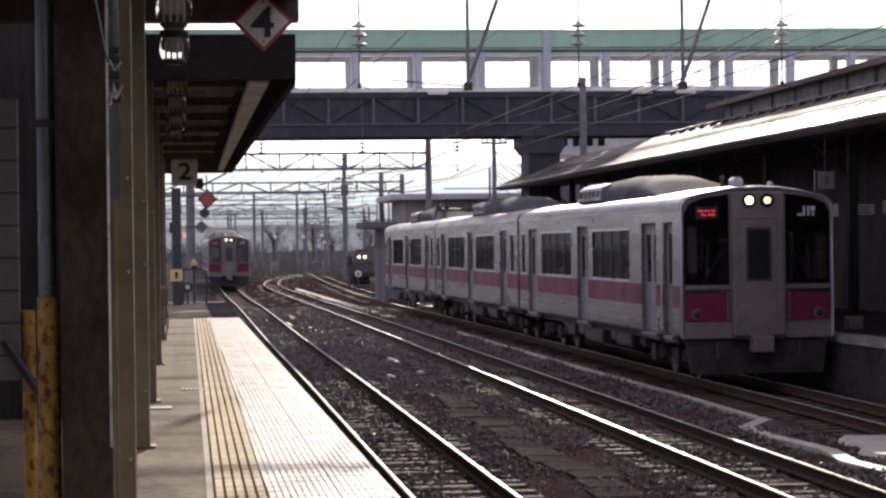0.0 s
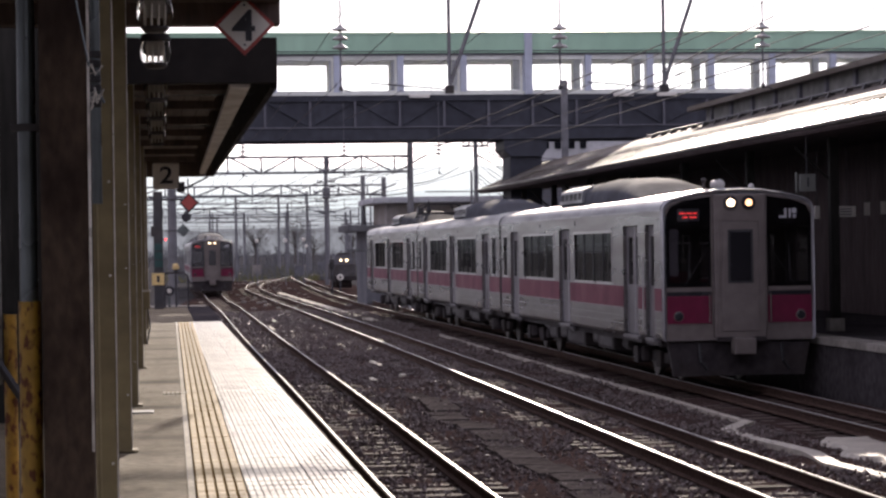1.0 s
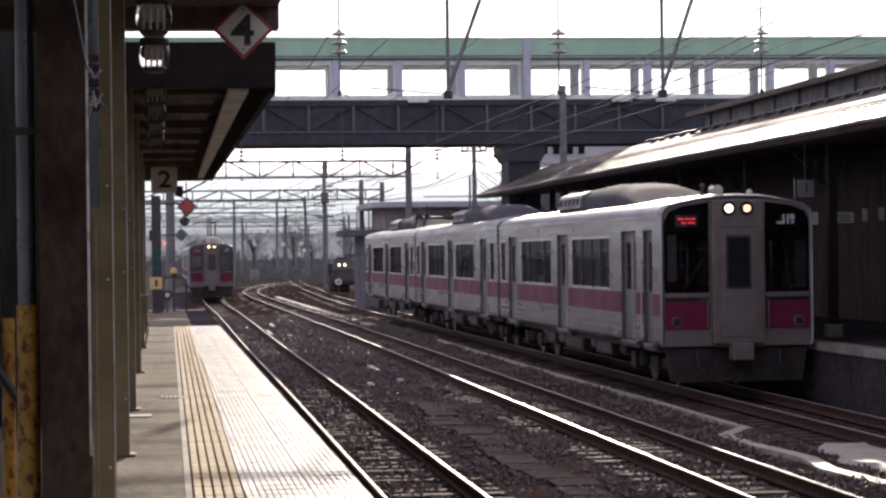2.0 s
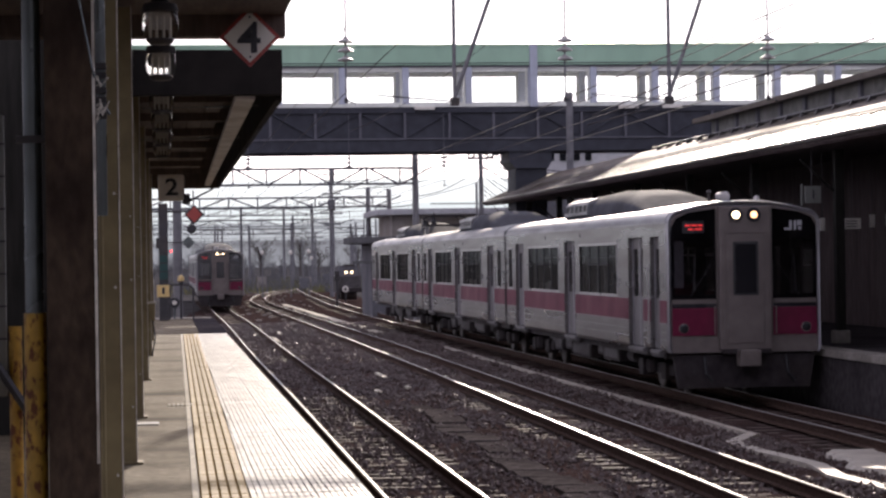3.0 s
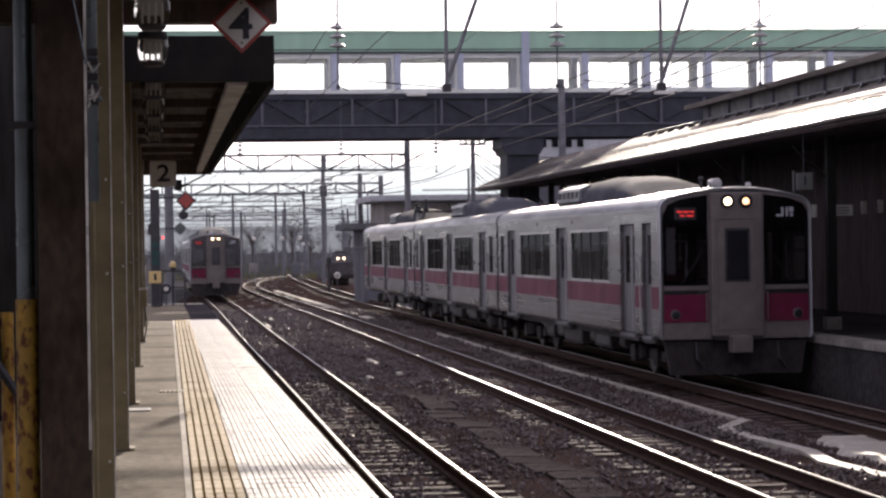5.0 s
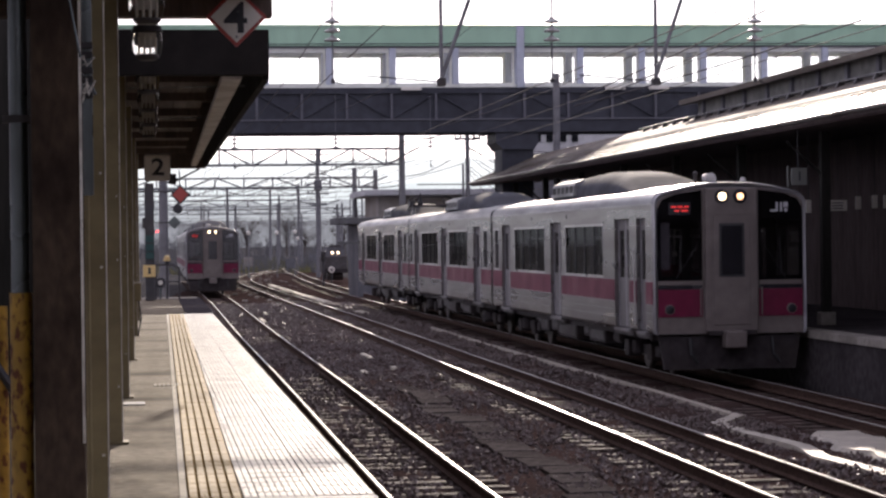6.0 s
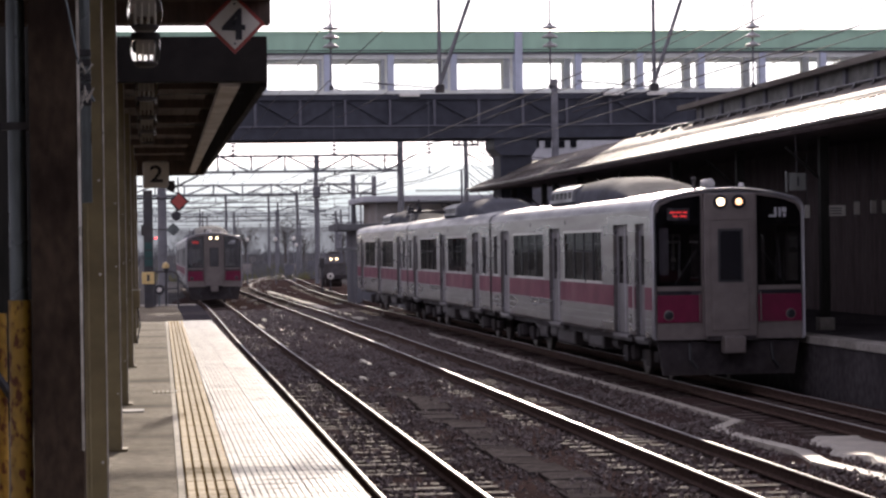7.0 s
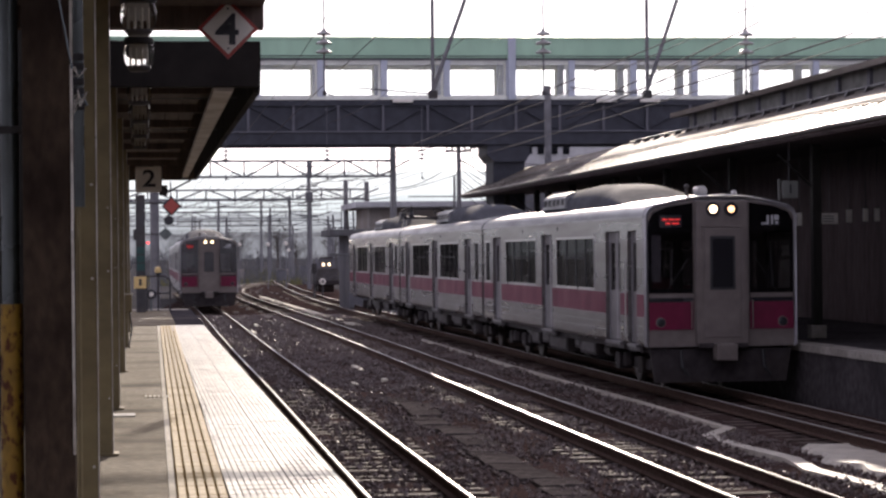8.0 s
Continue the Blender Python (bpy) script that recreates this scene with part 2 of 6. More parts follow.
TIN_GREY = material("grey_slate_roof", (0.15, 0.15, 0.155), 0.9, 0.0, 4, 0.2, 0.15, (0.095, 0.095, 0.095), 0.5, 0.6, shine=0.02)
CLERESTORY = material("grey_upper_boards", (0.22, 0.22, 0.205), 0.85, 0, 4, 0.25, 0.1, (0.13, 0.13, 0.125), 0.7, 0.6, shine=0.05)
DARK_BOARDS = material("black_boards", (0.030, 0.029, 0.026), 0.85, 0, 4, 0.3, 0.15, (0.018, 0.017, 0.015), 0.7, 0.6, (4, 4, 0.6), shine=0.08)
STATION_WALL = material("dark_station_boards", (0.125, 0.098, 0.095), 0.8, 0, 4, 0.3, 0.15, (0.07, 0.058, 0.058), 0.7, 0.6, (4, 4, 0.6), shine=0.1)
POLE_GREY = material("concrete_pole", (0.17, 0.17, 0.18), 0.8, 0, 5, 0.2, 0.1, (0.1, 0.1, 0.11), 0.8, 0.5)
GANTRY = material("galvanised_gantry_steel", (0.11, 0.112, 0.125), 0.55, 0.3, 5, 0.15, 0.05)
WIRE = material("dark_copper_wire", (0.12, 0.11, 0.11), 0.8, 0.0, 5, 0.1, 0.0, shine=0.1)
PORCELAIN = material("glazed_insulator_porcelain", (0.36, 0.36, 0.35), 0.2, 0, 5, 0.1, 0.0, (0.2, 0.19, 0.18), 6, 0.5, shine=0.5)
HOUSE_WALL = material("weathered_house_render", (0.30, 0.27, 0.25), 0.8, 0, 4, 0.15, 0.1, (0.2, 0.16, 0.13), 0.4, 0.6)
HOUSE_DIM = material("grey_house_boards", (0.15, 0.15, 0.165), 0.85, 0, 4, 0.15, 0.1, (0.1, 0.1, 0.11), 0.4, 0.6, shine=0.1)
HOUSE_PALE = material("pale_house_render", (0.52, 0.52, 0.53), 0.8, 0, 4, 0.12, 0.1, (0.36, 0.36, 0.37), 0.4, 0.6)
BARK = material("winter_bark", (0.085, 0.075, 0.07), 0.9, 0, 4, 0.3, 0.2)
DRY_GRASS = material("dry_winter_grass", (0.17, 0.16, 0.075), 0.95, 0, 2, 0.35, 0.1, (0.11, 0.12, 0.05), 0.2, 0.7, shine=0.1)
SCRUB = material("grey_winter_scrub", (0.12, 0.12, 0.125), 0.95, 0, 2, 0.35, 0.2, (0.07, 0.07, 0.075), 0.3, 0.6)


# emission paints the haze's brightness over far hills and the low sky
HAZE_NEAR = material("woods_in_painted_haze", (0.1, 0.1, 0.11), 1.0, 0, 0.16, 0.38, 0, None, glow=0.20, glow_colour=(0.90, 0.96, 1.0), stretch=(1, 1, 0.4), glow_vary=True)
HAZE_FAR = material("hills_in_painted_haze", (0.1, 0.1, 0.11), 1.0, 0, 0.05, 0.12, 0, None, glow=0.46, glow_colour=(0.90, 0.98, 1.0), glow_vary=True)
HAZE_LOW = material("low_painted_haze", (0.1, 0.1, 0.1), 1.0, 0, 0.05, 0.3, 0, glow=0.72, glow_colour=(0.91, 1.0, 0.99))
HAZE_HIGH = material("high_painted_haze", (0.1, 0.1, 0.1), 1.0, 0, 0.05, 0.3, 0, glow=0.88, glow_colour=(0.94, 1.0, 0.98))


# ---------------------------------------------------------------- mesh helpers
class Shape:
    """Vertices and faces gathered from plain solids; part() makes one mesh of them."""

    def __init__(self):
        self.v, self.f = [], []

    def solid(self, verts, faces):
        k = len(self.v)
        self.v += [tuple(p) for p in verts]
        self.f += [tuple(i + k for i in f) for f in faces]
        return self

    def box(self, x0, x1, y0, y1, z0, z1, cut=0.0):
        if cut <= 0:
            v = [(x, y, z) for z in (z0, z1) for y in (y0, y1) for x in (x0, x1)]
            return self.solid(v, [(0, 2, 3, 1), (4, 5, 7, 6), (0, 1, 5, 4), (1, 3, 7, 5), (3, 2, 6, 7), (2, 0, 4, 6)])
        b = bmesh.new()
        bmesh.ops.create_cube(b, size=1, matrix=Matrix.LocRotScale(((x0 + x1) / 2, (y0 + y1) / 2, (z0 + z1) / 2), None, (x1 - x0, y1 - y0, z1 - z0)))
        bmesh.ops.bevel(b, geom=b.edges[:], offset=cut, segments=2, profile=0.6, affect="EDGES")
        b.verts.index_update()
        self.solid([w.co[:] for w in b.verts], [[w.index for w in f.verts] for f in b.faces])
        b.free()
        return self

    def plate(self, x0, x1, outer, hole):
        """A plate across x with one opening, in one piece; outer and hole are (y0, y1, z0, z1)."""
        v = [(x, y, z) for x in (x0, x1) for a, b, c, d in (outer, hole) for y, z in ((a, c), (b, c), (b, d), (a, d))]
        f = []
        for i in range(4):
            j = (i + 1) % 4
            f += [(i, j, 4 + j, 4 + i), (8 + j, 8 + i, 12 + i, 12 + j), (i, 8 + i, 8 + j, j), (4 + j, 12 + j, 12 + i, 4 + i)]
        return self.solid(v, f)

    def rod(self, p, q, r, n=8, r2=None):
        p, q = Vector(p), Vector(q)
        r2 = r if r2 is None else r2
        d = (q - p).normalized()
        a = d.orthogonal().normalized()
        c = d.cross(a)
        ring = lambda o, s: [o + s * (math.cos(6.28318 * i / n) * a + math.sin(6.28318 * i / n) * c) for i in range(n)]
        return self.solid(ring(p, r) + ring(q, r2), [(i, (i + 1) % n, n + (i + 1) % n, n + i) for i in range(n)] + [tuple(range(n))[::-1], tuple(range(n, 2 * n))])

    def lathe(self, profile, centre, n=14, axis="z"):
        """A turned solid: (radius, height) rows, closed at both ends."""
        v, f = [], []
        for r, h in profile:
            for i in range(n):
                a = 6.28318 * i / n
                c, s = r * math.cos(a), r * math.sin(a)
                o = {"z": (c, s, h), "y": (c, h, s), "x": (h, c, s)}[axis]
                v.append((centre[0] + o[0], centre[1] + o[1], centre[2] + o[2]))
        for k in range(len(profile) - 1):
            f += [(k * n + i, k * n + (i + 1) % n, (k + 1) * n + (i + 1) % n, (k + 1) * n + i) for i in range(n)]
        f += [tuple(range(n))[::-1], tuple(range((len(profile) - 1) * n, len(profile) * n))]
        return self.solid(v, f)

    def prism(self, outline, a, b, axis="y"):
        """An outline of (u, w) drawn along an axis from a to b. y: (x, z); x: (y, z); z: (x, y)."""
        n = len(outline)
        put = {"y": lambda u, w, s: (u, s, w), "x": lambda u, w, s: (s, u, w), "z": lambda u, w, s: (u, w, s)}[axis]
        v = [put(u, w, s) for s in (a, b) for u, w in outline]
        return self.solid(v, [(i, (i + 1) % n, n + (i + 1) % n, n + i) for i in range(n)] + [tuple(range(n))[::-1], tuple(range(n, 2 * n))])

    def sweep(self, outline, line):
        """An outline of (across, up) carried along a line of (x, y, z)."""
        n, v, f = len(outline), [], []
        for k, p in enumerate(line):
            a, b = Vector(line[max(k - 1, 0)]), Vector(line[min(k + 1, len(line) - 1)])
            d = (b - a).normalized()
            s = Vector((d.y, -d.x, 0)).normalized()
            v += [(p[0] + s.x * u, p[1] + s.y * u, p[2] + w) for u, w in outline]
        for k in range(len(line) - 1):
            f += [(k * n + i, k * n + (i + 1) % n, (k + 1) * n + (i + 1) % n, (k + 1) * n + i) for i in range(n)]
        f += [tuple(range(n))[::-1], tuple(range((len(line) - 1) * n, len(line) * n))]
        return self.solid(v, f)

    def mesh(self, name, mat, smooth=False):
        me = bpy.data.meshes.new(name)
        me.from_pydata(self.v, [], self.f)
        b = bmesh.new()
        b.from_mesh(me)
        bmesh.ops.recalc_face_normals(b, faces=b.faces)
        b.to_mesh(me)
        b.free()
        me.materials.append(mat)
        if smooth:
            me.polygons.foreach_set("use_smooth", [True] * len(me.polygons))
            me.set_sharp_from_angle(angle=radians(38))
        return me


def part(name, shape, mat, parent=None, label="", smooth=False):
    ob = new(name, shape.mesh(name, mat, smooth))
    ob.parent = parent
    if label:
        ob["label"] = label
    return ob


def thing(name, label, category, at=(0, 0, 0), group="", kind=""):
    ob = new(name)
    ob.empty_display_size = 0.2
    ob.location = at
    return tagged(ob, label, category, group, kind)


def setting(name, shape, mat, label, category, smooth=False):
    return tagged(part(name, shape, mat, None, "", smooth), label, category, "", "structure")


def writing(text, size, mat, parent, at, turn=(90, 0, 0), thick=0.006, squeeze=1.0):
    """Raised letters in the built-in font, as a mesh."""
    cu = bpy.data.curves.new("lettering", "FONT")
    cu.body, cu.size, cu.extrude, cu.offset = text, size, thick, size * 0.018
    cu.align_x, cu.align_y = "CENTER", "CENTER"
    tmp = bpy.data.objects.new("lettering", cu)
    scene.collection.objects.link(tmp)
    me = bpy.data.meshes.new_from_object(tmp.evaluated_get(bpy.context.evaluated_depsgraph_get()))
    bpy.data.objects.remove(tmp)
    me.materials.clear()
    me.materials.append(mat)
    me.transform(Matrix.Diagonal((squeeze, 1, 1, 1)))
    ob = new("numeral", me)
    ob.parent = parent
    ob.matrix_basis = pose(*at, *turn)
    return ob


# ---------------------------------------------------------------- plan
PLATFORM = 1.01   # platform above the rail heads
BED = -0.20       # ballast below the rail heads
EDGE = 1.36       # edge of the island platform
TRACK_1, TRACK_2, TRACK_3 = 2.97, 6.64, 10.32


def ease(a, b, y):
    s = min(1.0, max(0.0, (y - a) / (b - a)))
    return s * s * (3 - 2 * s)


def line_1(y):
    return TRACK_1 - 0.07 * ease(-50, -22, -y) + 0.27 * ease(58, 118, y) + 0.2 * ease(128, 165, y) + 6 * max(0, (y - 195) / 100) ** 2


def line_2(y):
    return TRACK_2 + 9.3 * max(0, (y - 160) / 100) ** 2


def line_3(y):
    return TRACK_3 + 2.5 * max(0, (y - 100) / 110) ** 1.5


def fall(y):
    """The line falls slightly beyond the platform."""
    return -0.2 * ease(60, 165, y)


def track(name, label, line, y0, y1, near, sleepers=True):
    """One track: two rails of bullnose section and its sleepers; the near sleepers singly, the far ones together."""
    tr = thing(name, label, "railway track", (0, 0, 0), "railway tracks")
    step = 3.0
    ys = [y0 + step * i for i in range(int((y1 - y0) / step) + 1)]
    for side in (-0.5335, 0.5335):
        pts = [(line(y) + side, y, fall(y)) for y in ys]
        web = [(-0.063, -0.153), (0.063, -0.153), (0.063, -0.14), (0.012, -0.12), (0.012, -0.045), (0.032, -0.03), (0.032, -0.006), (-0.032, -0.006), (-0.032, -0.03), (-0.012, -0.045), (-0.012, -0.12), (-0.063, -0.14)]
        rail = part("rail", Shape().sweep(web, pts), RAIL_SIDE, tr, "rusty rail with a polished head")
        part("rail_head", Shape().sweep([(-0.017, -0.0062), (0.017, -0.0062), (0.016, -0.001), (0.012, 0.002), (-0.012, 0.002), (-0.016, -0.001)], pts), RAIL_TOP, rail, "polished running surface")
    if sleepers:
        base = Shape().box(-1.02, 1.02, -0.105, 0.105, -0.38, -0.180, 0.012).mesh("sleeper", SLEEPER)
        far = Shape()
        y = y0
        while y < min(y1, 190):
            if 12 < y < near:
                s = new("sleeper", base)
                s.parent = tr
                s.matrix_basis = pose(line(y) + random.uniform(-0.03, 0.03), y + random.uniform(-0.02, 0.02), random.uniform(-0.012, 0.012), 0, 0, random.uniform(-0.8, 0.8))
            else:
                far.box(line(y) - 1.02, line(y) + 1.02, y - 0.105, y + 0.105, -0.34 + fall(y), -0.195 + fall(y))
            y += 0.62
        tagged(part("sleeper_row", far, SLEEPER, tr), kind="stuff")
    return tr


# ---------------------------------------------------------------- ground and platforms
def ground():
    g = Shape()
    ys = [-60, 0, 10, 20, 40, 80, 160, 320, 700, 1500, 4000]
    xs = [-2500, -400, -60, -12, 0, 12, 30, 60, 400, 2500]
    v = [(x, y, BED - (0.06 if y < 90 else 0.34)) for y in ys for x in xs]
    n = len(xs)
    g.solid(v, [(j * n + i, j * n + i + 1, (j + 1) * n + i + 1, (j + 1) * n + i) for j in range(len(ys) - 1) for i in range(n - 1)])
    setting("ground", g, EARTH, "brown trackside earth reaching to the horizon", "ground")
    bed = Shape()
    nx, ny = 46, 330
    v, f = [], []
    for j in range(ny + 1):
        y = 6 + 224 * (j / ny) ** 1.6
        for i in range(nx + 1):
            x = 1.0 + 11.0 * i / nx + 4.5 * ease(120, 215, y)
            z = BED + 0.05 * noise.noise(Vector((x * 1.3, y * 0.7, 0))) + 0.02 * noise.noise(Vector((x * 5, y * 3, 4)))
            v.append((x, y, z + fall(y)))
    for j in range(ny):
        for i in range(nx):
            a = j * (nx + 1) + i
            f.append((a, a + 1, a + nx + 2, a + nx + 1))
    bed.solid(v, f)
    setting("ballast_bed", bed, BALLAST, "dark brown stone ballast between the rails", "ballast", True)


def ballast_chips():
    rng = np.random.default_rng(5)
    n = 52000
    y = 14 + 95 * rng.random(n) ** 2.0
    x = 1.5 + 7.6 * rng.random(n)
    r = rng.uniform(0.014, 0.036, n) * (1 + (y - 14) / 55)
    base = np.array([(1, 0, 0), (-1, 0, 0), (0, 1, 0), (0, -1, 0), (0, 0, 1), (0, 0, -1)], float)
    tris = np.array([(0, 2, 4), (2, 1, 4), (1, 3, 4), (3, 0, 4), (2, 0, 5), (1, 2, 5), (3, 1, 5), (0, 3, 5)])
    v = base[None] * r[:, None, None] * rng.uniform(0.55, 1.3, (n, 6, 1))
    a = rng.random(n) * 6.28
    t = rng.normal(0, 0.5, n)
    rot = np.zeros((n, 3, 3))
    rot[:, 0, 0], rot[:, 0, 1], rot[:, 1, 0], rot[:, 1, 1], rot[:, 2, 2] = np.cos(a), -np.sin(a), np.sin(a), np.cos(a), 1
    tilt = np.zeros((n, 3, 3))
    tilt[:, 0, 0], tilt[:, 0, 2], tilt[:, 2, 0], tilt[:, 2, 2], tilt[:, 1, 1] = np.cos(t), np.sin(t), -np.sin(t), np.cos(t), 1
    v = np.einsum("nij,njk,nlk->nli", rot, tilt, v)
    z = BED - 0.2 * np.clip((y - 60) / 105, 0, 1) ** 1.5 + 0.012 + rng.uniform(-0.01, 0.022, n) + 0.03 * np.sin(x * 2.1) * np.sin(y * 0.9)
    v += np.stack([x, y, z], 1)[:, None, :]
    f = tris[None] + 6 * np.arange(n)[:, None, None]
    me = bpy.data.meshes.new("ballast_chips")
    me.from_pydata(v.reshape(-1, 3).tolist(), [], f.reshape(-1, 3).tolist())
    me.materials.append(STONE)
    tagged(new("ballast_chips", me), "loose sharp brown ballast stones", "ballast", "", "stuff")


def platform_left():
    end = 69.0
    s = Shape().box(-11, EDGE - 0.02, -62, end, BED - 0.3, PLATFORM - 0.005, 0.01)
    setting("platform", s, ASPHALT, "grey asphalt island platform surface", "platform")
    face = Shape().box(EDGE - 0.016, EDGE + 0.004, -62, end, BED - 0.3, PLATFORM - 0.12)
    setting("platform_face", face, CONCRETE, "grey concrete side of the platform", "platform")
    coping = Shape()
    # dark colour paints the footbridge's shadow across the platform end
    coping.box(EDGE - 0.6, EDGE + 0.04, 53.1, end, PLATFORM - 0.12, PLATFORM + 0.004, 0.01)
    setting("platform_coping", coping, SHADE_CONCRETE, "bare concrete coping, darkened as the shadow of the footbridge", "platform")


def platform_kerb():
    k = Shape().box(-3, EDGE - 0.05, 67.9, 69.3, PLATFORM - 0.12, PLATFORM + 0.014, 0.01)
    setting("platform_end_kerb", k, CONCRETE, "pale concrete kerb at the platform end", "kerb")


def two_tone(me, ground_mat, faces):
    """The first faces of a mesh, its sunken ground, take a second material."""
    me.materials.append(ground_mat)
    for k in range(faces):
        me.polygons[k].material_index = 1
    return me


def yellow_x(y):
    return 0.185 + 0.166 * (y - 14.9) / 35.8


def platform_paving():
    """White ribbed tiles along the edge, tactile blocks and the pale line beside them."""
    root = thing("edge_paving", "white ribbed tiles along the platform edge", "paving", (0, 0, 0), "", "structure")
    tile = Shape()
    w, d = 0.356, 0.30
    tile.box(-w / 2, w / 2, -d / 2, d / 2, -0.02, 0.004)
    for k in range(8):
        x = -w / 2 + w * (k + 0.5) / 8
        tile.box(x - 0.0185, x + 0.0185, -d / 2 + 0.008, d / 2 - 0.008, 0.003, 0.009)
    me = two_tone(tile.mesh("tile", TILE), GROUT, 6)
    for j in range(127):
        for i in range(2):
            y = 14.7 + 0.303 * j
            o = new("tile", me)
            o.parent = root
            o.matrix_basis = pose(EDGE - 0.54 + 0.359 * i, y, PLATFORM + random.uniform(-0.0012, 0.0012), random.uniform(-0.15, 0.15), random.uniform(-0.15, 0.15), 0)
    near = Shape()
    for j in range(70):
        near.box(EDGE - 0.718, EDGE, -6.665 + 0.303 * j, -6.665 + 0.303 * j + 0.298, PLATFORM - 0.02, PLATFORM + 0.008)
    tagged(part("near_tiles", near, TILE, root), kind="stuff")
    tact = thing("tactile_strip", "worn yellow tactile guide blocks with ribs", "tactile paving", (0, 0, 0), "", "structure")
    blk = Shape()
    blk.box(-0.165, 0.165, -0.149, 0.149, -0.02, 0.004)
    for k in range(5):
        x = -0.132 + 0.066 * k
        blk.box(x - 0.024, x + 0.024, -0.144, 0.144, 0.003, 0.012)
    bm = two_tone(blk.mesh("block", YELLOW), OCHRE, 6)
    ang = math.degrees(math.atan2(-0.166, 35.8))
    for j in range(-70, 127):
        y = 14.7 + 0.302 * j
        o = new("block", bm)
        o.parent = tact
        o.matrix_basis = pose(yellow_x(y) + 0.195, y, PLATFORM + random.uniform(-0.001, 0.001), 0, 0, ang + random.uniform(-0.2, 0.2))
    line = Shape().sweep([(-0.022, -0.01), (0.022, -0.01), (0.022, 0.002), (-0.022, 0.002)], [(yellow_x(y), y, PLATFORM) for y in (-8, 13, 30, 53.0)])
    setting("painted_line", line, PALE_LINE, "pale painted line beside the tactile blocks", "line")
    for j in range(120):  # tiles cut to the wedge between blocks and full tiles
        y = 14.7 + 0.303 * j
        x0, x1 = yellow_x(y) + 0.363, EDGE - 0.722
        if x1 - x0 < 0.005:
            break
        cut = Shape().box(x0, x1, y - 0.149, y + 0.149, PLATFORM - 0.02, PLATFORM + 0.004)
        x = x1
        while x > x0 + 0.004:
            cut.box(max(x0, x - 0.037), x, y - 0.142, y + 0.142, PLATFORM + 0.003, PLATFORM + 0.009)
            x -= 0.0445
        o = new("cut_tile", two_tone(cut.mesh("cut_tile", TILE), GROUT, 6))
        o.parent = root
    fill = Shape().prism([(yellow_x(-8) + 0.362, -8), (EDGE - 0.722, -8), (EDGE - 0.722, 14.54), (yellow_x(14.54) + 0.362, 14.54)], PLATFORM - 0.02, PLATFORM + 0.004, "z")
    setting("paving_joint", fill, TILE, "narrow pale mortar strip between tiles and blocks", "paving")


def platform_right():
    # the canopy's shade is painted in through the darker concrete
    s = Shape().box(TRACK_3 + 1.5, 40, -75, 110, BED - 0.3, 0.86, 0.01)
    setting("platform_station_side", s, SHADE_CONCRETE, "concrete platform before the station, shade painted in", "platform")
    c = Shape().box(TRACK_3 + 1.46, TRACK_3 + 1.9, -75, 110, 0.74, 0.875, 0.01)
    setting("platform_edge_stone", c, CONCRETE, "grey edge stones of the shaded platform", "platform")


ground()
platform_left()
platform_right()
track("railway_track", "straight track beside the platform with bright worn rails", line_1, -60, 330, 75)
track("railway_track", "middle track with bright worn rails in dark ballast", line_2, -60, 330, 60)
track("railway_track", "shaded track under the standing train", line_3, -60, 330, 20)


# ---------------------------------------------------------------- trains
CAR = 20.2


def skin_profile(inset=0.0):
    """Half of the car's cross-section from sill to roof crown, as (x, z)."""
    a = 1.40 - inset
    pts = [(a - 0.03, 0.62), (a, 0.70), (a, 2.98)]
    for k in range(1, 8):
        t = radians(90 * k / 8)
        pts.append((a - 0.30 * (1 - math.cos(t)), 2.98 + 0.22 * math.sin(t)))
    pts += [(0.75, 3.29), (0.4, 3.345), (0.0, 3.36)]
    return pts


def side_wall(car, side, spans, wins):
    """The outer skin of one side between the doors, with true openings for its windows."""
    x0, x1 = sorted((side * 1.28, side * 1.40))
    for a, b in spans:
        inside = [w for w in wins if a < w[0] < b]
        s = Shape()
        if inside:
            s.plate(x0, x1, (a, b, 0.68, 2.98), (*inside[0], 1.62, 2.60))
        else:
            s.box(x0, x1, a, b, 0.68, 2.98)
        part("side_panel", s, STEEL, car, "stainless side panel")
        part("sill_panel", Shape().prism([(side * 1.28, 0.62), (side * 1.37, 0.62), (side * 1.396, 0.68), (side * 1.28, 0.68)], a, b), STEEL, car)


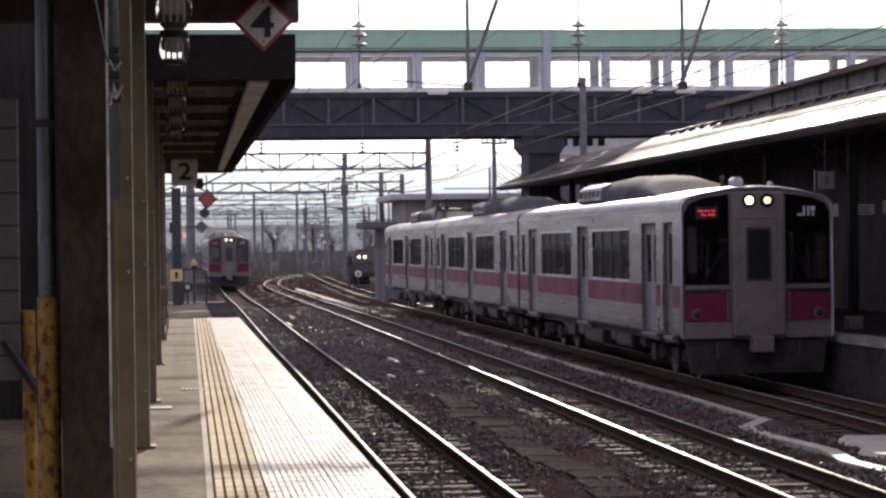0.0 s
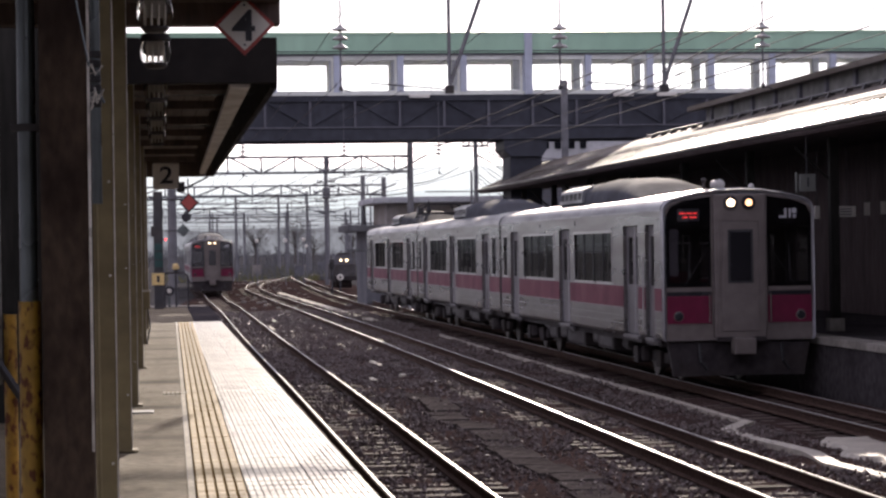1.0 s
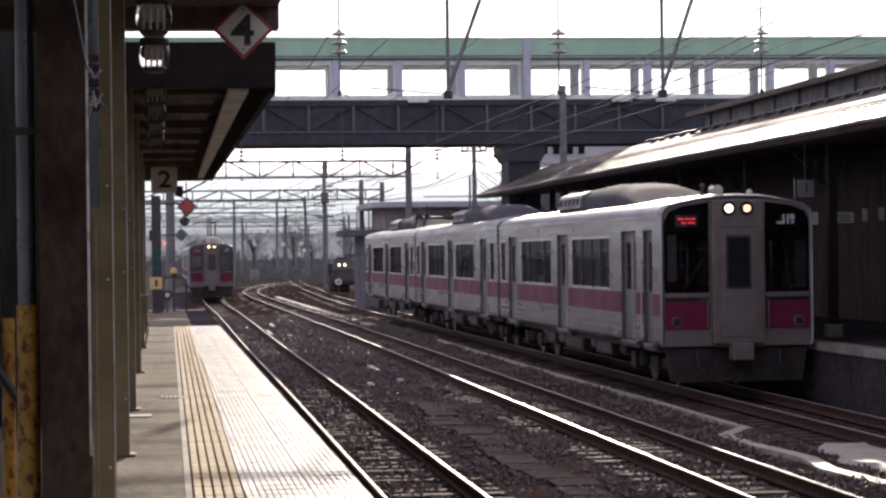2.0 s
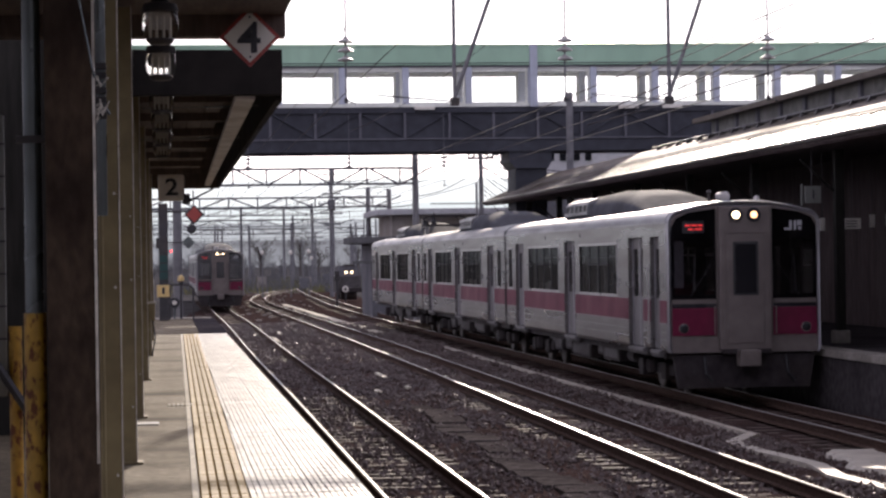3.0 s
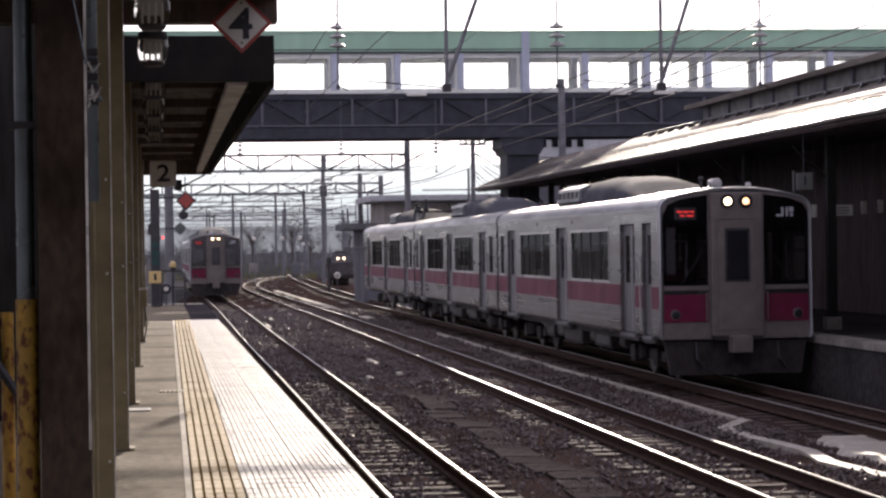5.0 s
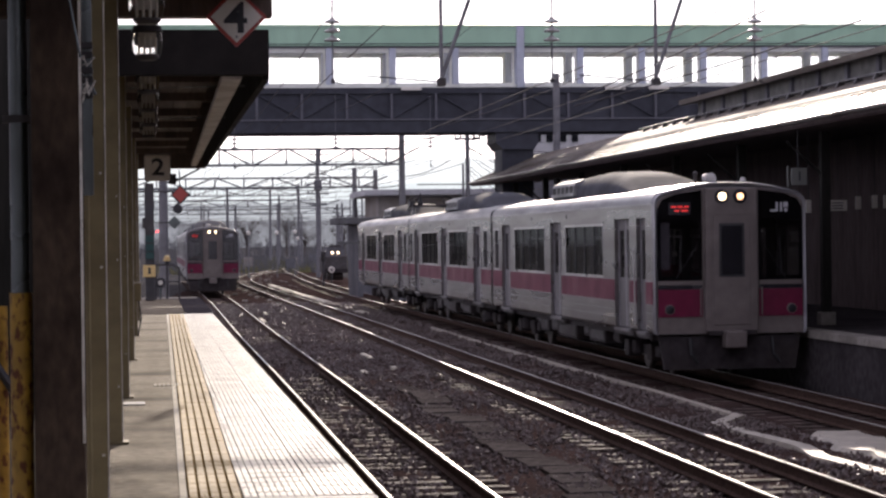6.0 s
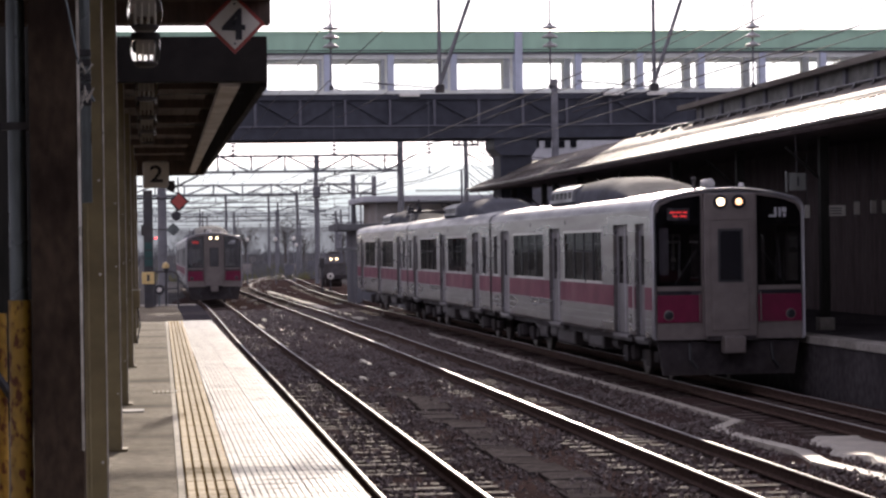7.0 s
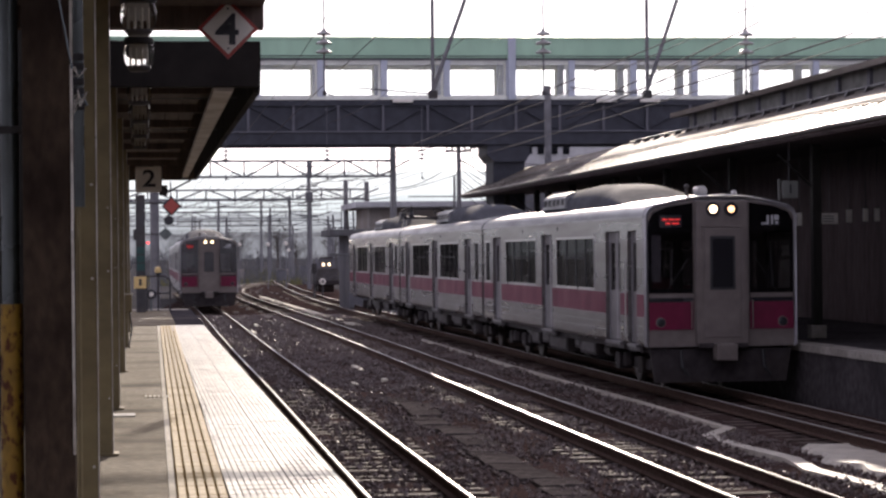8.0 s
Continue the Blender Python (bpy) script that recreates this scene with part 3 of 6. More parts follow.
def saloon(car, y0, y1, doors, cab):
    """What shows through the windows: floor, ceiling lining, end walls, benches, grab poles and luggage racks."""
    part("floor", Shape().box(-1.28, 1.28, y0, y1, 0.62, 0.74), UNDER, car, "dark saloon floor")
    part("ceiling_lining", Shape().box(-1.27, 1.27, y0 + 0.1, y1, 2.88, 2.955), LINING, car, "pale saloon ceiling lining")
    for y in ([y1 - 0.06] if cab else [y0, y1 - 0.06]):
        for c, d in ((-1.275, -0.45), (0.45, 1.275)):
            part("end_wall", Shape().box(c, d, y, y + 0.06, 0.74, 2.88), LINING, car)
    for side in (-1, 1):
        for a, b in ((4.3, 9.3), (11.3, 16.7)):
            x0, x1 = sorted((side * 0.78, side * 1.26))
            bench = part("bench", Shape().box(x0, x1, a, b, 1.02, 1.16, 0.03), SEAT, car, "long dark red bench seat")
            x0, x1 = sorted((side * 1.16, side * 1.265))
            part("bench_back", Shape().box(x0, x1, a, b, 1.16, 1.60, 0.03), SEAT, bench)
            part("luggage_rack", Shape().rod((side * 0.95, a, 2.38), (side * 0.95, b, 2.38), 0.02, 6).rod((side * 1.1, a, 2.36), (side * 1.1, b, 2.36), 0.014, 6), WINDOW_FRAME, car)
            for y in (a, b):
                x0, x1 = sorted((side * 0.80, side * 1.27))
                part("bench_screen", Shape().box(x0, x1, y - 0.02, y + 0.02, 0.9, 1.75, 0.01), LINING, bench)
        for a, b in doors:
            for y in (a - 0.35, b + 0.35):
                part("grab_pole", Shape().rod((side * 0.80, y, 0.74), (side * 0.80, y, 2.88), 0.018, 8), WINDOW_FRAME, car)
        for k in range(9):
            y = 4.6 + 1.35 * k
            part("hanging_strap", Shape().box(side * 0.62 - 0.012, side * 0.62 + 0.012, y - 0.004, y + 0.004, 2.05, 2.88).box(side * 0.62 - 0.05, side * 0.62 + 0.05, y - 0.008, y + 0.008, 1.96, 2.05), LINING, car)


def driving_cab(car):
    """Desk, driver's seat and the glazed partition behind the front windows."""
    part("desk", Shape().prism([(0.14, 0.74), (0.62, 0.74), (0.66, 1.46), (0.52, 1.60), (0.14, 1.56)], -1.26, -0.46, "x"), UNDER, car, "dark driving desk")
    part("desk", Shape().prism([(0.14, 0.74), (0.45, 0.74), (0.45, 1.50), (0.14, 1.54)], 0.46, 1.26, "x"), UNDER, car)
    part("driver_seat", Shape().box(-1.05, -0.62, 1.0, 1.4, 1.05, 1.18, 0.04).box(-1.05, -0.62, 1.36, 1.48, 1.15, 1.85, 0.04).rod((-0.83, 1.2, 0.74), (-0.83, 1.2, 1.06), 0.05, 8), SEAT, car)
    wall = Shape()
    wall.box(-1.275, 1.275, 1.66, 1.72, 0.74, 1.62).box(-1.275, 1.275, 1.66, 1.72, 2.52, 2.88)
    for x0, x1 in ((-1.275, -1.1), (-0.5, -0.34), (0.34, 0.5), (1.1, 1.275)):
        wall.box(x0, x1, 1.66, 1.72, 1.62, 2.52)
    part("cab_partition", wall, UNDER, car, "glazed wall behind the driver")


def cab_front(car):
    """The moulded front end: surround, black glazed masks, gangway door, lamps, coupler."""
    half = [(x, z) for x, z in skin_profile(-0.004)]
    ring = half + [(-x, z) for x, z in half[::-1][1:]]
    inner = [(x * 0.955, 0.62 + (z - 0.62) * 0.972) for x, z in ring]
    n = len(ring)
    sur = Shape()
    v = [(x, 0.16, z) for x, z in ring] + [(x * 0.985, -0.02, 0.62 + (z - 0.62) * 0.99) for x, z in ring] + [(x, 0.03, z) for x, z in inner] + [(x, 0.16, z) for x, z in inner]
    sur.solid(v, [(k * n + i, k * n + i + 1, (k + 1) * n + i + 1, (k + 1) * n + i) for k in (0, 1, 2) for i in range(n - 1)])
    part("front_surround", sur, EDGE_STEEL, car, "pale moulded edge round the train front", True)
    panel = Shape().box(-1.335, 1.335, 0.02, 0.12, 0.62, 1.58).box(-0.52, 0.52, 0.02, 0.12, 1.58, 3.24)
    for side in (-1, 1):
        upper = [(x, z) for x, z in inner if side * x > 0.52 and z > 2.9]
        upper.sort(key=lambda p: -abs(p[0]))
        panel.prism([(side * 0.52, 3.20), (side * 1.0, 3.13), (side * 1.24, 3.03), (side * 1.325, 2.86)] + upper + [(side * 0.52, 3.25)], 0.02, 0.10)
    part("front_panel", panel, FACE_GREY, car, "grey front end panel")
    for side in (-1, 1):
        a, b = (0.52, 1.325)
        x0, x1 = (a, b) if side > 0 else (-b, -a)
        top = [(side * a, 1.58), (side * b, 1.58), (side * b, 2.86), (side * 1.24, 3.03), (side * 1.0, 3.13), (side * a, 3.20)]
        part("front_window", Shape().prism(top if side > 0 else top[::-1], -0.005, 0.012), CAB_GLASS, car, "dark front window in a black mask")
        mask = Shape()
        mask.box(x0, x1, 0.016, 0.03, 1.58, 1.66)
        mask.prism([(side * a, 2.66), (side * b, 2.66), (side * b, 2.86), (side * 1.24, 3.03), (side * 1.0, 3.13), (side * a, 3.20)], 0.016, 0.03)
        for c, d in ((a, a + 0.04), (b - 0.05, b)):
            mask.box(min(side * c, side * d), max(side * c, side * d), 0.016, 0.03, 1.66, 2.66)
        m = part("mask", mask, FACE_BLACK, car, "black border behind the front glass")
        part("wiper", Shape().rod((side * 1.0, -0.02, 1.62), (side * 0.62, -0.025, 2.2), 0.008, 6).rod((side * 0.94, -0.022, 1.72), (side * 0.90, -0.022, 2.35), 0.01, 6), SEAM, m)
        part("window_rail", Shape().box(x0, x1, -0.012, 0.03, 1.50, 1.57), FACE_GREY, car)
        part("front_band", Shape().box(x0, x1, -0.004, 0.03, 0.93, 1.42), PINK, car, "deep pink front band")
        part("band_edge", Shape().box(x0, x1, -0.004, 0.03, 1.425, 1.495), FACE_BLACK, car)
        part("front_grab", Shape().rod((side * 0.56, -0.05, 0.95), (side * 0.56, -0.05, 1.45), 0.012, 6), FACE_GREY, car)
        lamp = part("tail_lamp", Shape().lathe([(0.05, -0.03), (0.075, -0.025), (0.075, 0.0)], (side * 1.12, 0, 1.06), 14, "y"), FACE_BLACK, car)
        part("lamp_rim", Shape().lathe([(0.09, -0.012), (0.095, 0.0), (0.09, 0.01)], (side * 1.12, 0, 1.06), 16, "y"), FACE_GREY, lamp)
    part("blind", Shape().box(-1.27, -1.10, 0.04, 0.06, 1.78, 2.62), CURTAIN, car, "pale blind behind the front glass")
    gang = part("gangway_surround", Shape().box(-0.48, 0.48, -0.09, 0.05, 0.66, 3.24, 0.03), FACE_GREY, car, "grey gangway surround with a door")
    part("gangway_door", Shape().box(-0.33, 0.33, -0.105, -0.07, 0.78, 2.74, 0.012), FACE_GREY, gang)
    part("gangway_frame", Shape().box(-0.40, 0.40, -0.106, -0.08, 2.76, 2.80).box(-0.40, -0.36, -0.102, -0.08, 0.76, 2.76).box(0.36, 0.40, -0.102, -0.08, 0.76, 2.76), FACE_GREY, gang, "raised frame round the door")
    part("gangway_pane", Shape().box(-0.19, 0.19, -0.111, -0.09, 1.68, 2.56, 0.004), FRONT_GLASS, gang, "tall dark door window")
    part("pane_rim", Shape().box(-0.23, 0.23, -0.109, -0.1, 2.56, 2.60).box(-0.23, 0.23, -0.109, -0.1, 1.64, 1.68).box(-0.23, -0.19, -0.109, -0.1, 1.68, 2.56).box(0.19, 0.23, -0.109, -0.1, 1.68, 2.56), SEAM, gang)
    part("gangway_sill", Shape().box(-0.44, 0.44, -0.16, -0.06, 0.60, 0.68, 0.01), UNDER, gang)
    for x, mt, r in ((-0.17, HEADLAMP, 0.072), (0.16, AMBER_LAMP, 0.062)):
        hl = part("headlamp", Shape().lathe([(0.125, -0.125), (0.13, -0.10), (0.13, -0.08)], (x, 0, 3.08), 18, "y"), FACE_BLACK, car, "round headlamp")
        part("lens", Shape().lathe([(r * 0.6, -0.145), (r, -0.135), (r, -0.1)], (x, 0, 3.08), 18, "y"), mt, hl, "glowing lamp lens")
    led = part("destination_panel", Shape().box(-1.12, -0.72, -0.010, 0.01, 2.76, 2.98), FACE_BLACK, car, "destination display with red glyph bars")
    for z, spans in ((2.90, ((-1.08, -0.98), (-0.96, -0.86), (-0.84, -0.76))), (2.83, ((-1.02, -0.93), (-0.90, -0.77)))):
        for a, b in spans:
            part("glyph_bar", Shape().box(a, b, -0.014, 0.0, z - 0.014, z + 0.016), RED_LED, led)
    part("emblem", Shape().box(0.74, 0.88, -0.012, 0.0, 2.80, 2.84).box(0.84, 0.88, -0.012, 0.0, 2.84, 2.97).box(0.92, 0.96, -0.012, 0.0, 2.80, 2.97).box(0.98, 1.06, -0.012, 0.0, 2.88, 2.97).box(1.0, 1.05, -0.012, 0.0, 2.80, 2.86), LOGO_GREY, car, "grey operator emblem as plain strokes")
    part("coupler", Shape().box(-0.19, 0.19, -0.42, -0.06, 0.38, 0.68, 0.03).rod((0, -0.1, 0.5), (0, 0.5, 0.5), 0.1, 10), FACE_GREY, car, "grey boxed automatic coupler")
    part("snow_plough", Shape().prism([(-1.2, -0.02), (1.2, -0.02), (1.3, 0.58), (-1.3, 0.58)], 0.10, 0.22), UNDER, car, "dark skirt plate under the front")
    for x in (-0.75, 0.75):
        part("brake_hose", Shape().rod((x, 0.0, 0.55), (x, -0.1, 0.25), 0.03, 8).rod((x, -0.1, 0.25), (x + 0.12, -0.08, 0.1), 0.03, 8), SEAM, car)
    part("horn", Shape().lathe([(0.06, 3.28), (0.10, 3.33), (0.125, 3.40), (0.125, 3.47), (0.07, 3.51)], (-0.22, 0.7, 0), 14).lathe([(0.05, -0.02), (0.10, 0.0), (0.08, 0.25)], (-0.22, 0.5, 3.42), 12, "y"), HORN_PALE, car, "pale domed horn cover", True)
    part("horn", Shape().lathe([(0.03, 3.28), (0.06, 3.33), (0.06, 3.40), (0.03, 3.44)], (0.42, 0.7, 0), 12), HORN_PALE, car, "", True)
    part("aerial", Shape().rod((-0.42, 0.9, 3.3), (-0.42, 0.9, 3.50), 0.03, 8).lathe([(0.03, 3.48), (0.055, 3.52), (0.03, 3.56)], (-0.42, 0.9, 0), 10), DARK_STEEL, car)


def train_car(cab, label):
    car = thing("train_car", label, "train car", (0, 0, 0), "train cars")
    half = skin_profile()
    ring = half + [(-x, z) for x, z in half[::-1][1:]]
    y0, y1 = (0.10, CAR - 0.18) if cab else (0.18, CAR - 0.18)
    doors = [(2.2, 3.6), (9.6, 11.0), (17.0, 18.4)]
    saloon(car, y0, y1, doors, cab)
    roofline = [p for p in ring if p[1] >= 2.979]
    part("roof", Shape().prism([(roofline[0][0] + 0.012, 2.96)] + [(x * 1.004, z) for x, z in roofline] + [(roofline[-1][0] - 0.012, 2.96)], y0 - 0.01, y1), ROOF_GREY, car, "rounded grey metal roof", True)
    for k in range(9):  # low joints between the roof sheets
        y = 1.9 + 2.05 * k
        rib = Shape().sweep([(-0.02, -0.012), (0.02, -0.012), (0.02, 0.007), (-0.02, 0.007)], [(-0.88, y, 3.262), (-0.75, y, 3.29), (-0.4, y, 3.345), (0, y, 3.36), (0.4, y, 3.345), (0.75, y, 3.29), (0.88, y, 3.262)])
        part("roof_rib", rib, ROOF_GREY, car)
    for side in (-1, 1):
        part("gutter", Shape().box(side * 1.40 - 0.018, side * 1.40 + 0.018, y0, y1, 2.945, 2.975), EDGE_STEEL, car)
        band = Shape()
        stops = ([(0.72, 1.52)] if cab else []) + doors
        spans, at = [], y0
        for a, b in stops:
            spans.append((at, a))
            at = b
        spans.append((at, y1))
        wins = ([] if cab else [(0.75, 1.55)]) + [(4.75, 9.0), (11.75, 16.2), (18.9, 19.6)]
        side_wall(car, side, spans, wins)
        for a, b in stops:
            part("door_header", Shape().box(min(side * 1.28, side * 1.398), max(side * 1.28, side * 1.398), a, b, 2.72, 2.98), STEEL, car)
        for a, b in spans:
            band.box(side * 1.40 - 0.004, side * 1.40 + 0.004, a + 0.01, b - 0.01, 1.15, 1.56)
        part("band", band, PINK, car, "faded pink side band")
        beads = Shape()
        for z in (1.565, 1.14, 0.98, 0.84):
            for a, b in spans:
                beads.box(side * 1.40 - 0.007, side * 1.40 + 0.007, a + 0.01, b - 0.01, z, z + 0.012)
        part("bead", beads, EDGE_STEEL, car)
        for y in (8.9, 13.6):
            part("speaker", Shape().lathe([(0.045, -0.006), (0.05, 0.0), (0.045, 0.006)], (side * 1.402, y, 2.83), 10, "x"), SEAM, car, "small dark round speaker")
        for a, b in wins:
            fr = Shape()
            e = 0.045
            x0, x1 = sorted((side * 1.385, side * 1.413))
            fr.plate(x0, x1, (a - e, b + e, 1.62 - e, 2.60 + e), (a, b, 1.62, 2.60))
            win = part("window", fr, WINDOW_FRAME, car, "window with a bright metal frame")
            part("pane", Shape().box(side * 1.372 - 0.005, side * 1.372 + 0.005, a, b, 1.62, 2.60), TINTED, win, "grey tinted window glass")
            n = 4 if b - a > 2 else 0
            for k in range(1, n):
                y = a + (b - a) * k / n
                part("mullion", Shape().box(side * 1.372 - 0.014, side * 1.372 + 0.014, y - 0.035, y + 0.035, 1.62, 2.60), SEAM, win)
            if n:
                part("transom", Shape().box(side * 1.372 - 0.012, side * 1.372 + 0.012, a + (b - a) / n, b - (b - a) / n, 2.20, 2.23), SEAM, win)
        for a, b in stops:
            x0, x1 = side * 1.295 - 0.012, side * 1.295 + 0.012
            dr = part("door", Shape().plate(x0, x1, (a, b, 0.64, 2.72), (a + 0.03, b - 0.03, 0.67, 2.70)), SEAM, car, "sliding door set back from the side panels")
            if b - a > 1:
                part("centre_seal", Shape().box(x0, x1, (a + b) / 2 - 0.02, (a + b) / 2 + 0.02, 0.67, 2.70), SEAM, dr)
            m = (a + b) / 2
            x0, x1 = side * 1.295 - 0.022, side * 1.295 + 0.022
            for c, d in (((a, m - 0.012), (m + 0.012, b)) if b - a > 1 else ((a, b),)):
                part("leaf", Shape().plate(x0, x1, (c, d, 0.67, 2.70), (c + 0.13, d - 0.13, 1.60, 2.50)), DOOR_STEEL, dr, "stainless door leaf")
                part("leaf_pane", Shape().box(side * 1.295 - 0.006, side * 1.295 + 0.006, c + 0.13, d - 0.13, 1.60, 2.50), TINTED, dr, "narrow dark door glass")
                part("leaf_edge", Shape().box(side * 1.295 - 0.03, side * 1.295 + 0.03, d - 0.05, d - 0.01, 0.67, 2.70), EDGE_STEEL, dr)
            part("step", Shape().box(side * 1.36 - 0.06, side * 1.36 + 0.06, a, b, 0.585, 0.64), DOOR_STEEL, dr)
            part("step_plate", Shape().box(side * 1.34 - 0.03, side * 1.34 + 0.03, a - 0.12, b + 0.12, 0.52, 0.584), UNDER_PALE, dr)
        if cab:
            part("grab_rail", Shape().rod((side * 1.43, 1.58, 0.75), (side * 1.43, 1.58, 2.2), 0.016), WINDOW_FRAME, car)
    # roof equipment
    ac = Shape()
    steps = [(4.4, 0.0), (4.9, 0.22), (5.8, 0.55), (7.2, 0.85), (9.0, 0.94), (11.5, 0.86), (13.1, 0.70), (13.5, 0.3), (13.55, 0.0)]
    n = 13
    v, f = [], []
    for y, s in steps:
        for k in range(n):
            t = math.pi * k / (n - 1)
            c, q = math.cos(t), math.sin(t)
            v.append((0.92 * math.copysign(abs(c) ** 0.75, c), y, 3.26 + (0.05 + 0.52 * s) * q ** 0.8))
    for j in range(len(steps) - 1):
        f += [(j * n + k, j * n + k + 1, (j + 1) * n + k + 1, (j + 1) * n + k) for k in range(n - 1)]
    f += [tuple(range(n)), tuple(range((len(steps) - 1) * n, len(steps) * n))[::-1]]
    ac.solid(v, f)
    cover = part("air_conditioner", ac, COVER_GREY, car, "humped grey roof air conditioner cover", True)
    for k in range(5):
        y = 10.45 + 0.55 * k
        for side in (-1, 1):
            x0, x1 = sorted((side * 0.80, side * 0.965))
            part("louvre", Shape().box(x0, x1, y + 0.09, y + 0.40, 3.38, 3.53), SEAM, cover, "dark louvre slot")
            part("louvre_post", Shape().prism([(side * 0.80, 3.33), (side * 0.975, 3.33), (side * 0.955, 3.55), (side * 0.76, 3.62)], y - 0.06, y + 0.06), ROOF_GREY, cover)
    for side in (-1, 1):
        part("louvre_panel", Shape().prism([(side * 0.80, 3.53), (side * 0.955, 3.53), (side * 0.92, 3.60), (side * 0.70, 3.69), (side * 0.70, 3.60)], 10.35, 13.25), ROOF_GREY, cover, "pale louvred side panel")
        part("louvre_sill", Shape().box(*sorted((side * 0.78, side * 0.98)), 10.35, 13.25, 3.31, 3.38), ROOF_GREY, cover)
    # underfloor
    part("underframe", Shape().box(-1.25, 1.25, 0.4, CAR - 0.4, 0.50, 0.615), UNDER, car)
    boxes = [(5.6, 7.3, 0.24, 1.22), (7.6, 8.3, 0.30, 1.15), (8.7, 10.9, 0.20, 1.24), (11.2, 12.2, 0.28, 1.18), (12.5, 13.6, 0.22, 1.2), (14.0, 14.6, 0.34, 1.1)]
    for a, b, z, x in boxes:
        for side in (-1, 1):
            eq = part("equipment_box", Shape().box(*sorted((side * 0.5, side * x)), a, b, z, 0.55, 0.02), UNDER, car, "grimy underfloor equipment box")
            part("box_lid", Shape().box(*sorted((side * (x - 0.01), side * (x + 0.02))), a + 0.08, b - 0.08, z + 0.06, 0.48, 0.01), UNDER_PALE, eq, "greyer box lid")
    for side in (-1, 1):
        part("air_tank", Shape().rod((side * 0.95, 4.9, 0.38), (side * 0.95, 5.5, 0.38), 0.13, 12), UNDER_PALE, car)
    for yb in (3.3, 16.9):
        bog = Shape()
        for side in (-1, 1):
            bog.box(side * 0.88 - 0.08, side * 0.88 + 0.08, yb - 1.65, yb + 1.65, 0.36, 0.56, 0.02)
            for d in (-1.05, 1.05):
                bog.box(side * 0.9 - 0.13, side * 0.9 + 0.13, yb + d - 0.2, yb + d + 0.2, 0.27, 0.60, 0.03)
            bog.lathe([(0.16, 0.36), (0.18, 0.4), (0.18, 0.6), (0.16, 0.64)], (side * 0.95, yb, 0), 10)
        bog.box(-0.9, 0.9, yb - 0.25, yb + 0.25, 0.36, 0.58)
        bg = part("bogie", bog, UNDER, car, "grimy steel bogie frame")
        for d in (-1.05, 1.05):
            axle = Shape().rod((-0.6, yb + d, 0.43), (0.6, yb + d, 0.43), 0.07, 10)
            for side in (-1, 1):
                axle.lathe([(0.40, -0.05), (0.43, -0.03), (0.43, 0.05), (0.36, 0.06), (0.12, 0.03)], (side * 0.56, yb + d, 0.432), 20, "x")
            part("wheelset", axle, WHEEL, bg)
    if cab:
        driving_cab(car)
        cab_front(car)
    else:
        part("gangway_bellows", Shape().box(-0.55, 0.55, -0.20, 0.175, 0.7, 2.9, 0.02), SEAM, car, "black gangway bellows")
        part("end_gap", Shape().box(-1.36, -0.56, -0.05, 0.17, 0.7, 3.1).box(0.56, 1.36, -0.05, 0.17, 0.7, 3.1), SEAM, car)
    for o in car.children:
        if not o.name.startswith("bogie"):
            o.location.z = 0.23  # the body rides above its bogies
    return car


FRONT_Y = 41.5
lead = train_car(True, "grey stainless commuter train car with pink band, front lit")
lead.matrix_basis = pose(TRACK_3, FRONT_Y, 0)
mid = train_car(False, "grey stainless middle train car with pink band")
mid.matrix_basis = pose(TRACK_3, FRONT_Y + CAR, 0)
tail = copy_thing(mid, pose(TRACK_3, FRONT_Y + 2 * CAR, 0))


